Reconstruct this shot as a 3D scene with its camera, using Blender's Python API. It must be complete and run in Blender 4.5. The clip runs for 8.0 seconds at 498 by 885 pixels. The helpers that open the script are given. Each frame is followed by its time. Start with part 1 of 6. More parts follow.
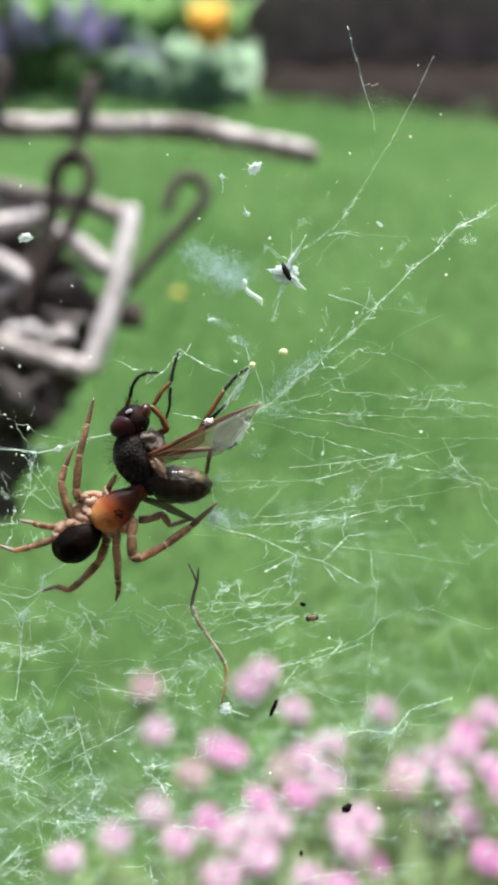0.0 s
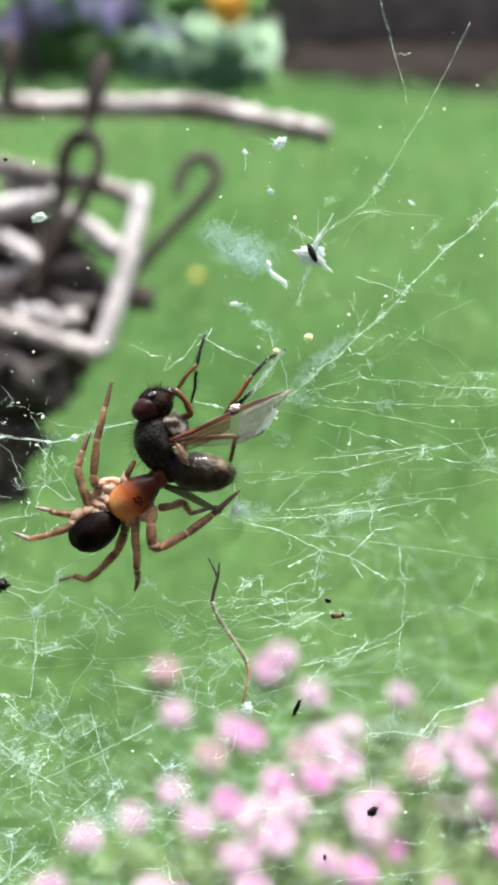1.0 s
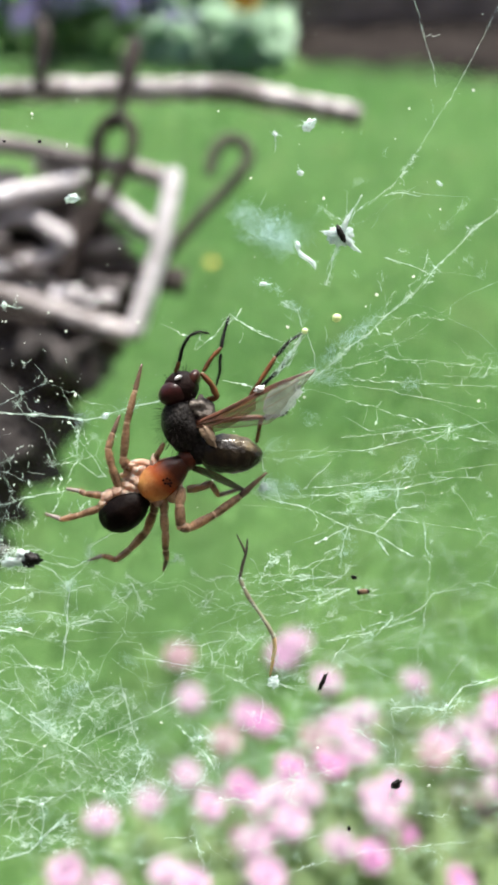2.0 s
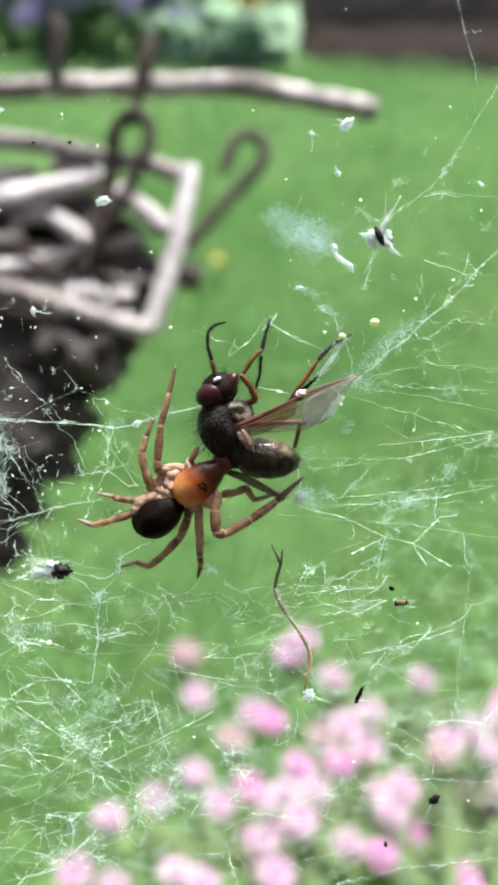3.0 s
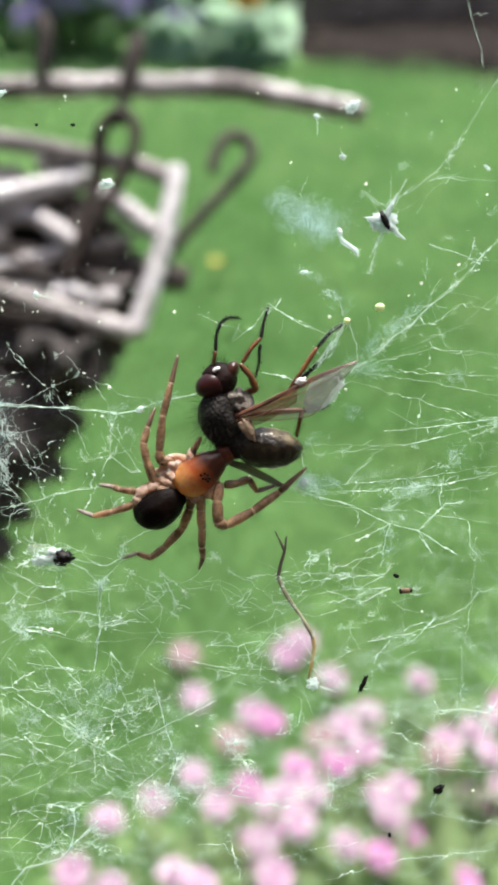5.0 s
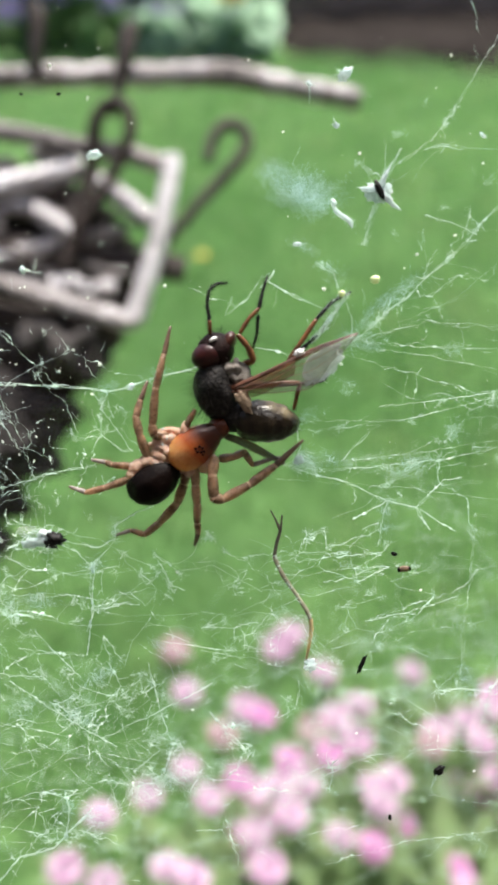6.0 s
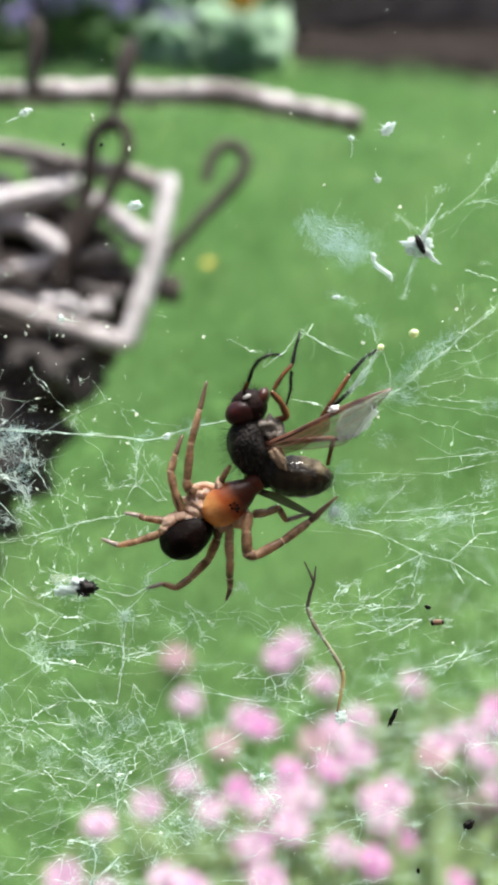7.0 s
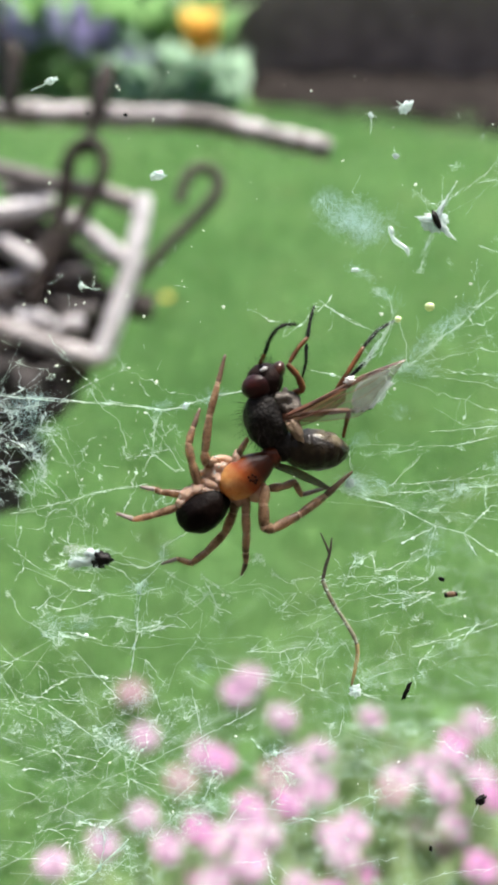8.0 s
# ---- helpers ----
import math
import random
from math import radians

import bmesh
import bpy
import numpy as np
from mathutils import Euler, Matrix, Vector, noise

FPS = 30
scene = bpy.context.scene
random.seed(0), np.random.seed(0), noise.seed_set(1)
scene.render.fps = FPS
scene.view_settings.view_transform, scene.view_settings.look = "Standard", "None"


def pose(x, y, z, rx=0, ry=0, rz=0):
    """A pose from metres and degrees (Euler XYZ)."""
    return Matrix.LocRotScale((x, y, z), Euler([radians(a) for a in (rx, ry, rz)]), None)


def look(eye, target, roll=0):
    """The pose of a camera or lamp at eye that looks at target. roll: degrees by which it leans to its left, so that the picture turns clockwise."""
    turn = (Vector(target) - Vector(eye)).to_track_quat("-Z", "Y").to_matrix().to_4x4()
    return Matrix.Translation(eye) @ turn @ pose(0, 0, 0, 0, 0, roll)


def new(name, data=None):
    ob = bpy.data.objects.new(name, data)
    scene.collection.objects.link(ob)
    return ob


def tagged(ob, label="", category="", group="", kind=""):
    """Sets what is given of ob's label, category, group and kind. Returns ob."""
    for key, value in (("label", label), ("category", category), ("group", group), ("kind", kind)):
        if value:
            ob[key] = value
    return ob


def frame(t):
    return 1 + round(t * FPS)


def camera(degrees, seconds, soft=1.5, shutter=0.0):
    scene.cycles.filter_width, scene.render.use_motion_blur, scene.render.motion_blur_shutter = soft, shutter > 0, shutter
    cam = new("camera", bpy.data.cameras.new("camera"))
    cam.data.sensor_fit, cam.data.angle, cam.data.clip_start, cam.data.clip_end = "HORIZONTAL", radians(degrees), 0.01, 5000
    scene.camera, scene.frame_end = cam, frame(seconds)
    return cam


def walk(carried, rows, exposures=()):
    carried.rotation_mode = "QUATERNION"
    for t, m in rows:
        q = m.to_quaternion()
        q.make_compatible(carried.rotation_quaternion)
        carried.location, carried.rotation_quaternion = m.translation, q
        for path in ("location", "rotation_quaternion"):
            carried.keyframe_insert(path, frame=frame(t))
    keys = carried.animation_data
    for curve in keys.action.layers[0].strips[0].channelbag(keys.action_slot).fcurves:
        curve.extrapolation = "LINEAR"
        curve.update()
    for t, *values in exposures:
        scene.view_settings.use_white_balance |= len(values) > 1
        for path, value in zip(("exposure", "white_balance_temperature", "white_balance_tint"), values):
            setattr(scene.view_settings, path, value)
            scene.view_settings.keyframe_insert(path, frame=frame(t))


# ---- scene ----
# A spider with a fly in a tangled web, close to the lens; a wicker ornament, a flower bed and a lawn behind it.
cam = camera(32.0, 8.0, soft=3.3)
cam.data.dof.use_dof = True
cam.data.dof.focus_distance = 0.0715
cam.data.dof.aperture_fstop = 36.0
cam.data.dof.aperture_blades = 0

PATH = (
    (0.0, 0.00399, -0.00311, 0.80319, 59.283, -0.878, -1.798),
    (0.2, 0.00437, -0.00224, 0.80285, 59.301, -0.927, -1.787),
    (0.5, 0.00527, -0.00123, 0.80164, 58.718, -0.765, -1.505),
    (0.8, 0.00560, -0.00083, 0.80186, 58.337, -0.527, -1.028),
    (1.0, 0.00369, -0.00003, 0.80201, 58.145, -0.389, -0.691),
    (1.2, 0.00298, 0.00003, 0.80218, 57.996, -0.190, -0.555),
    (1.5, 0.00353, -0.00144, 0.80198, 57.626, -0.122, -0.275),
    (1.7, 0.00316, -0.00154, 0.80185, 57.421, -0.085, -0.015),
    (2.8, 0.00050, 0.00012, 0.80241, 57.259, -0.044, 0.391),
    (3.0, -0.00006, 0.00060, 0.80175, 57.126, 0.172, 0.347),
    (3.2, 0.00009, 0.00030, 0.80062, 56.980, 0.055, 0.271),
    (3.5, 0.00009, -0.00002, 0.80008, 56.936, 0.067, -0.000),
    (3.7, 0.00067, -0.00016, 0.79998, 57.009, 0.036, -0.243),
    (4.0, 0.00006, -0.00010, 0.80019, 57.199, 0.095, -0.041),
    (4.2, -0.00038, -0.00006, 0.80057, 57.351, 0.203, 0.013),
    (5.3, -0.00052, 0.00041, 0.80006, 57.154, -0.023, 0.354),
    (5.5, -0.00011, 0.00024, 0.79966, 56.995, -0.038, -0.004),
    (5.8, -0.00126, 0.00051, 0.79845, 56.893, -0.038, -0.423),
    (6.0, -0.00101, 0.00080, 0.79833, 56.950, 0.149, -0.717),
    (6.2, -0.00101, 0.00094, 0.79832, 56.971, 0.115, -0.720),
    (6.5, -0.00131, 0.00091, 0.79887, 57.306, -0.211, -0.417),
    (6.8, -0.00303, 0.00216, 0.80017, 57.439, -0.476, -0.394),
    (7.0, -0.00365, 0.00294, 0.80116, 57.366, -0.524, -0.123),
    (7.2, -0.00503, 0.00332, 0.80139, 57.293, -0.847, -0.499),
    (7.5, -0.00688, 0.00297, 0.80015, 57.405, -1.266, -1.221),
    (7.8, -0.00731, 0.00144, 0.79916, 58.422, -1.873, -1.936),
    (8.0, -0.00859, 0.00007, 0.79675, 59.834, -2.387, -2.490),
)
walk(cam, [(t, pose(x, y, z, rx, ry, rz)) for t, x, y, z, rx, ry, rz in PATH], exposures=((0.0, 1.62), (0.5, 1.80), (1.0, 1.84), (3.5, 1.84), (5.5, 1.70), (8.0, 1.70)))

# ---- light: thin bright overcast, the sun high behind the garden ----
world = bpy.data.worlds.new("sky")
scene.world = world
world.use_nodes = True
wn = world.node_tree.nodes
sky = wn.new("ShaderNodeTexSky")
sky.sky_type = "NISHITA"
sky.sun_disc = False
sky.sun_elevation = radians(70)
sky.sun_rotation = radians(22)
sky.air_density, sky.dust_density, sky.ozone_density = 1.0, 5.0, 1.0
wn["Background"].inputs["Strength"].default_value = 0.10
world.node_tree.links.new(sky.outputs[0], wn["Background"].inputs["Color"])
sun = new("sun", bpy.data.lights.new("sun", "SUN"))
sun.data.energy = 3.6
sun.data.angle = radians(20)
sun.data.color = (1.0, 0.97, 0.91)
sun.matrix_world = look((0.3, 0.75, 2.2), (0, 0, 0))

# ---- frames of reference: the plane of the web (millimetres) and of the ornament ----
WEB = pose(0, 0.05923, 0.76154, 64.97, 0, 0)
ORN = pose(0, 0.28515, 0.61482, 57, 0, 0)


def web(u, v, w=0.0):
    """A place in the web's own plane, in millimetres: right, up, towards the viewer."""
    return Vector((u, v, w)) * 0.001


def ground_z(x, y):
    """The lawn: level in front, a gentle bank, level again behind the bed."""
    z = 0.22 * min(max(y - 0.41, 0.0), 1.95)
    return z + 0.012 * noise.noise((x * 1.7, y * 1.7, 3.0)) * min(1.0, max(0.0, 4 - abs(y)))


# ---- materials ----
def material(name, colour, second=None, rough=0.6, scale=40.0, bump=0.0, bump_scale=None, metal=0.0, translucent=0.0,
             sheer=0.0, island=0.0, spec=0.5, third=None, coat=0.0, mix=(0.38, 0.62)):
    """Two-tone procedural surface at two noise scales, with relief, see-through and per-piece variation where wanted."""
    m = bpy.data.materials.new(name)
    m.use_nodes = True
    nt = m.node_tree
    n, l = nt.nodes, nt.links
    b, out = n["Principled BSDF"], n["Material Output"]
    b.inputs["Roughness"].default_value = rough
    b.inputs["Metallic"].default_value = metal
    b.inputs["Specular IOR Level"].default_value = spec
    b.inputs["Coat Weight"].default_value = coat
    co = n.new("ShaderNodeTexCoord")
    big = n.new("ShaderNodeTexNoise")
    big.inputs["Scale"].default_value = scale
    big.inputs["Detail"].default_value = 6.0
    fine = n.new("ShaderNodeTexNoise")
    fine.inputs["Scale"].default_value = scale * 7.0
    fine.inputs["Detail"].default_value = 4.0
    for t in (big, fine):
        l.new(co.outputs["Object"], t.inputs["Vector"])
    ramp = n.new("ShaderNodeValToRGB")
    second = second or tuple(c * 0.7 for c in colour)
    ramp.color_ramp.elements[0].position, ramp.color_ramp.elements[1].position = mix
    ramp.color_ramp.elements[0].color = (*second, 1)
    ramp.color_ramp.elements[1].color = (*colour, 1)
    l.new(big.outputs["Fac"], ramp.inputs["Fac"])
    mx = n.new("ShaderNodeMix")
    mx.data_type, mx.blend_type = "RGBA", "MIX"
    mx.inputs[7].default_value = (*(third or tuple(c * 0.6 for c in second)), 1)
    r2 = n.new("ShaderNodeMapRange")
    r2.inputs["From Min"].default_value, r2.inputs["From Max"].default_value = 0.5, 0.75
    r2.inputs["To Max"].default_value = 0.6
    l.new(fine.outputs["Fac"], r2.inputs["Value"])
    l.new(r2.outputs[0], mx.inputs[0])
    l.new(ramp.outputs[0], mx.inputs[6])
    colour_out = mx.outputs[2]
    if island:
        geo = n.new("ShaderNodeNewGeometry")
        hsv = n.new("ShaderNodeHueSaturation")
        mr = n.new("ShaderNodeMapRange")
        mr.inputs["To Min"].default_value, mr.inputs["To Max"].default_value = 1 - island, 1 + island
        l.new(geo.outputs["Random Per Island"], mr.inputs["Value"])
        l.new(mr.outputs[0], hsv.inputs["Value"])
        l.new(colour_out, hsv.inputs["Color"])
        colour_out = hsv.outputs[0]
    l.new(colour_out, b.inputs["Base Color"])
    if bump:
        bp = n.new("ShaderNodeBump")
        bp.inputs["Strength"].default_value = bump
        bp.inputs["Distance"].default_value = 0.3 / (bump_scale or scale)
        l.new(fine.outputs["Fac"], bp.inputs["Height"])
        l.new(bp.outputs[0], b.inputs["Normal"])
    shader = b.outputs[0]
    if translucent:
        tr = n.new("ShaderNodeBsdfTranslucent")
        l.new(colour_out, tr.inputs["Color"])
        ms = n.new("ShaderNodeMixShader")
        ms.inputs[0].default_value = translucent
        l.new(shader, ms.inputs[1])
        l.new(tr.outputs[0], ms.inputs[2])
        shader = ms.outputs[0]
    if sheer:
        tp = n.new("ShaderNodeBsdfTransparent")
        ms = n.new("ShaderNodeMixShader")
        ms.inputs[0].default_value = sheer
        l.new(shader, ms.inputs[1])
        l.new(tp.outputs[0], ms.inputs[2])
        shader = ms.outputs[0]
    l.new(shader, out.inputs["Surface"])
    return m


LAWN = material("lawn_soil", (0.152, 0.280, 0.101), (0.128, 0.244, 0.087), 0.9, 1.6, 0.4, third=(0.165, 0.262, 0.104), spec=0.1)
GRASS = material("grass", (0.214, 0.374, 0.143), (0.132, 0.276, 0.088), 0.6, 1.8, translucent=0.45, island=0.08, third=(0.244, 0.358, 0.148))
SOIL = material("soil", (0.019, 0.015, 0.013), (0.010, 0.008, 0.007), 0.95, 30, 0.8, third=(0.03, 0.024, 0.02), spec=0.08)
# dark brown that stands in for the shade at the back of the bed
SHADE_BOARD = material("shade_board_wood", (0.19, 0.135, 0.105), (0.11, 0.078, 0.06), 0.8, 12, 0.5, third=(0.07, 0.05, 0.045))
TWIG = material("grey_twig", (0.69, 0.67, 0.69), (0.30, 0.275, 0.275), 0.65, 60, 0.8, third=(0.16, 0.125, 0.11), mix=(0.38, 0.62))
CROSS_TWIG = material("weathered_grey_twig", (0.50, 0.47, 0.47), (0.15, 0.13, 0.122), 0.7, 80, 0.9, third=(0.10, 0.08, 0.07), mix=(0.40, 0.62))
TWIG_MID = material("mid_grey_twig", (0.25, 0.225, 0.22), (0.10, 0.088, 0.084), 0.7, 60, 0.8, third=(0.09, 0.07, 0.065))
TWIG_DARK = material("dark_twig", (0.085, 0.07, 0.064), (0.034, 0.027, 0.025), 0.75, 110, 0.8, third=(0.06, 0.045, 0.04), spec=0.25)
VINE = material("brown_vine", (0.038, 0.026, 0.021), (0.016, 0.011, 0.009), 0.6, 140, 0.7, third=(0.055, 0.036, 0.03), spec=0.2)
BARK = material("black_bark", (0.056, 0.048, 0.046), (0.016, 0.013, 0.0125), 0.85, 60, 1.0, third=(0.105, 0.088, 0.082))
# near-black fill: the shade between the ornament's twigs, put into a colour
GAP_SHADE = material("dark_gap_shade", (0.034, 0.028, 0.025), (0.014, 0.011, 0.010), 0.9, 90, 1.0, third=(0.055, 0.044, 0.038), spec=0.15)
LEAF = material("leaf", (0.22, 0.38, 0.15), (0.16, 0.30, 0.11), 0.5, 30, 0.2, translucent=0.5, island=0.3)
DAISY_LEAF = material("pale_daisy_leaf", (0.26, 0.36, 0.17), (0.21, 0.32, 0.135), 0.6, 30, 0.2, translucent=0.5, island=0.06, third=(0.32, 0.34, 0.21))
LEAF_BLUE = material("blue_green_leaf", (0.36, 0.50, 0.37), (0.30, 0.44, 0.31), 0.75, 14, 0.2, translucent=0.55, island=0.15)
STEM = material("green_stem", (0.14, 0.22, 0.07), (0.10, 0.16, 0.05), 0.6, 60)
PURPLE = material("purple_petal", (0.58, 0.52, 0.76), (0.48, 0.42, 0.66), 0.6, 60, translucent=0.3, island=0.3)
YELLOW = material("yellow_petal", (0.80, 0.62, 0.16), (0.74, 0.46, 0.10), 0.5, 26, translucent=0.4, island=0.1, third=(0.7, 0.14, 0.03))
PINKS = (
    material("pale_pink_petal", (0.500, 0.370, 0.475), (0.465, 0.300, 0.425), 0.6, 90, translucent=0.35, island=0.15, third=(0.496, 0.418, 0.461)),
    material("pink_petal", (0.531, 0.365, 0.496), (0.496, 0.296, 0.452), 0.6, 90, translucent=0.35, island=0.15, third=(0.574, 0.426, 0.505)),
    material("deep_pink_petal", (0.522, 0.252, 0.461), (0.470, 0.183, 0.409), 0.6, 90, translucent=0.35, island=0.15, third=(0.574, 0.357, 0.470)),
    material("faded_petal", (0.435, 0.304, 0.339), (0.348, 0.235, 0.252), 0.7, 90, translucent=0.3, island=0.2),
)
HEART = material("pale_flower_heart", (0.64, 0.55, 0.58), (0.56, 0.46, 0.50), 0.7, 300, 0.6, translucent=0.3, third=(0.70, 0.64, 0.50))


# ---- mesh helpers ----
def mesh_of(name, verts, faces, mat, smooth=True):
    me = bpy.data.meshes.new(name)
    me.from_pydata([tuple(v) for v in verts], [], [tuple(f) for f in faces])
    me.materials.append(mat)
    me.polygons.foreach_set("use_smooth", [smooth] * len(me.polygons))
    me.update()
    return me


def part(name, me, parent, label=""):
    ob = new(name, me)
    ob.parent = parent
    return tagged(ob, label) if label else ob


def thing(name, at, label, category, group="", kind=""):
    ob = new(name)
    ob.empty_display_size = 0.01
    ob.matrix_basis = at
    return tagged(ob, label, category, group, kind)


def smooth_line(points, steps=6):
    """A Catmull-Rom line through the points; each is (x, y, z, radius)."""
    p = [np.array(q, float) for q in points]
    p = [2 * p[0] - p[1]] + p + [2 * p[-1] - p[-2]]
    out = []
    for i in range(1, len(p) - 2):
        for k in range(steps):
            t = k / steps
            a, b, c, d = p[i - 1], p[i], p[i + 1], p[i + 2]
            out.append(0.5 * (2 * b + (c - a) * t + (2 * a - 5 * b + 4 * c - d) * t * t + (3 * b - a - 3 * c + d) * t ** 3))
    out.append(p[-2])
    return np.array(out)


def tube(line, sides=8, rough=0.0, flat=1.0, seed=0, caps=True):
    """Vertices and faces of a tube along rows of x, y, z, radius, with a lumpy skin."""
    line = np.asarray(line, float)
    n = len(line)
    way = np.gradient(line[:, :3], axis=0)
    way /= np.linalg.norm(way, axis=1, keepdims=True) + 1e-12
    side = np.cross(way[0], (0.13, 0.31, 0.94))
    verts, faces = [], []
    for i in range(n):
        side = side - way[i] * (side @ way[i])
        side /= np.linalg.norm(side) + 1e-12
        other = np.cross(way[i], side)
        for k in range(sides):
            a = 2 * math.pi * k / sides
            r = line[i, 3]
            if rough:
                r *= 1 + rough * noise.noise((i * 0.35 + seed * 7.1, k * 1.3, seed * 3.3))
            verts.append(line[i, :3] + r * (math.cos(a) * side + math.sin(a) * other * flat))
        if i:
            for k in range(sides):
                k2 = (k + 1) % sides
                faces.append(((i - 1) * sides + k, (i - 1) * sides + k2, i * sides + k2, i * sides + k))
    if caps:
        faces.append(tuple(reversed(range(sides))))
        faces.append(tuple(range((n - 1) * sides, n * sides)))
    return verts, faces


def join(pieces):
    verts, faces = [], []
    for v, f in pieces:
        k = len(verts)
        verts += list(v)
        faces += [tuple(i + k for i in g) for g in f]
    return verts, faces


def ball(centre, radii, turn=None, segs=20, rings=12, lump=0.0, seed=0, shape=None, ragged=0.0):
    """An ellipsoid with its long axis along local x; shape(s) scales its section from tail (-1) to head (1)."""
    verts, faces = [], []
    turn = turn or Matrix.Identity(3)
    for i in range(rings + 1):
        a = math.pi * i / rings
        for k in range(segs):
            b = 2 * math.pi * k / segs
            s = -math.cos(a)
            q = math.sin(a) * (shape(s) if shape else 1.0)
            p = Vector((s * radii[0], q * math.cos(b) * radii[1], q * math.sin(b) * radii[2]))
            if lump:
                p *= 1 + lump * noise.noise(Vector((s * 2.3 + seed, q * math.cos(b) * 2.3, q * math.sin(b) * 2.3)))
            if ragged:
                p *= 1 + ragged * noise.noise(Vector((s * 6.1 + seed, q * math.cos(b) * 6.1, q * math.sin(b) * 6.1)))
            verts.append(Vector(centre) + turn @ p)
            if i:
                k2 = (k + 1) % segs
                faces.append(((i - 1) * segs + k, (i - 1) * segs + k2, i * segs + k2, i * segs + k))
    return verts, faces


# ---- ground: one sheet to the horizon ----
def build_ground():
    near = np.concatenate([np.linspace(-3, 5, 81)])
    far = np.array([8, 14, 30, 80, 250, 800, 2500])
    xs = np.concatenate([-far[::-1], np.linspace(-5, 5, 61), far])
    ys = np.concatenate([-far[::-1], near, far])
    verts = [(x, y, ground_z(x, y)) for y in ys for x in xs]
    w = len(xs)
    faces = [(j * w + i, j * w + i + 1, (j + 1) * w + i + 1, (j + 1) * w + i) for j in range(len(ys) - 1) for i in range(w - 1)]
    ob = new("ground", mesh_of("ground", verts, faces, LAWN))
    tagged(ob, "green lawn rising in a gentle bank to the flower bed", "lawn", kind="structure")


def build_grass(count=210000):
    """Short mown blades, each bent over once towards its tip."""
    rng = np.random.default_rng(4)
    y = 0.15 + 2.17 * rng.random(count)
    x = (rng.random(count) - 0.5) * (1.0 + 0.65 * y)
    z = np.array([ground_z(a, b) for a, b in zip(x.tolist(), y.tolist())])
    h = 0.016 + 0.024 * rng.random(count)
    a, lean, w = rng.random(count) * 6.283, 0.8 * rng.random(count), 0.0009 + 0.0008 * rng.random(count)
    c, s = np.cos(a), np.sin(a)
    rows = []
    for f, g in ((0.0, 1.0), (0.55, 0.75)):
        dx = lean * h * f * f
        for side in (-1, 1):
            rows.append(np.stack([x + s * dx + side * c * w * g, y + c * dx - side * s * w * g, z + h * f], 1))
    rows.append(np.stack([x + s * lean * h, y + c * lean * h, z + h * (1 - 0.3 * lean)], 1))
    verts = np.stack(rows, 1).reshape(-1, 3)
    k = np.arange(count)[:, None] * 5
    corners = np.concatenate([k + (0, 1, 3, 2), k + (2, 3, 4)], 1)
    me = bpy.data.meshes.new("grass")
    me.vertices.add(len(verts))
    me.vertices.foreach_set("co", verts.ravel())
    me.loops.add(corners.size)
    me.loops.foreach_set("vertex_index", corners.ravel())
    me.polygons.add(count * 2)
    me.polygons.foreach_set("loop_start", (np.arange(count)[:, None] * 7 + (0, 4)).ravel())
    me.materials.append(GRASS)
    me.update(calc_edges=True)
    tagged(new("grass", me), "short mown green lawn grass with paler blades", "grass", kind="stuff")


build_ground()
build_grass()


# ---- behind the viewer: an added, unseen plain wall that cuts the fill light; overhead: the beam that the ornament hangs from ----
def slab(name, lo, hi, mat, label, category, kind="structure"):
    v = [(x, y, z) for x in (lo[0], hi[0]) for y in (lo[1], hi[1]) for z in (lo[2], hi[2])]
    f = [(0, 1, 3, 2), (4, 6, 7, 5), (0, 4, 5, 1), (2, 3, 7, 6), (1, 5, 7, 3), (0, 2, 6, 4)]
    return tagged(new(name, mesh_of(name, v, f, mat, False)), label, category, kind=kind)


WALL = material("unseen_wall", (0.10, 0.08, 0.065), (0.07, 0.055, 0.045), 0.9, 9, 0.5)
BOARD = material("porch_boards", (0.13, 0.09, 0.06), (0.085, 0.06, 0.04), 0.7, 8, 0.4)
slab("wall_south", (-5, -0.34, -0.1), (5, -0.12, 1.35), WALL, "unseen plain brown wall added behind the viewer", "wall")
slab("trim", (-5, 0.25, 2.3), (5, 0.31, 2.40), BOARD, "dark timber pergola beam over the ornament", "beam")


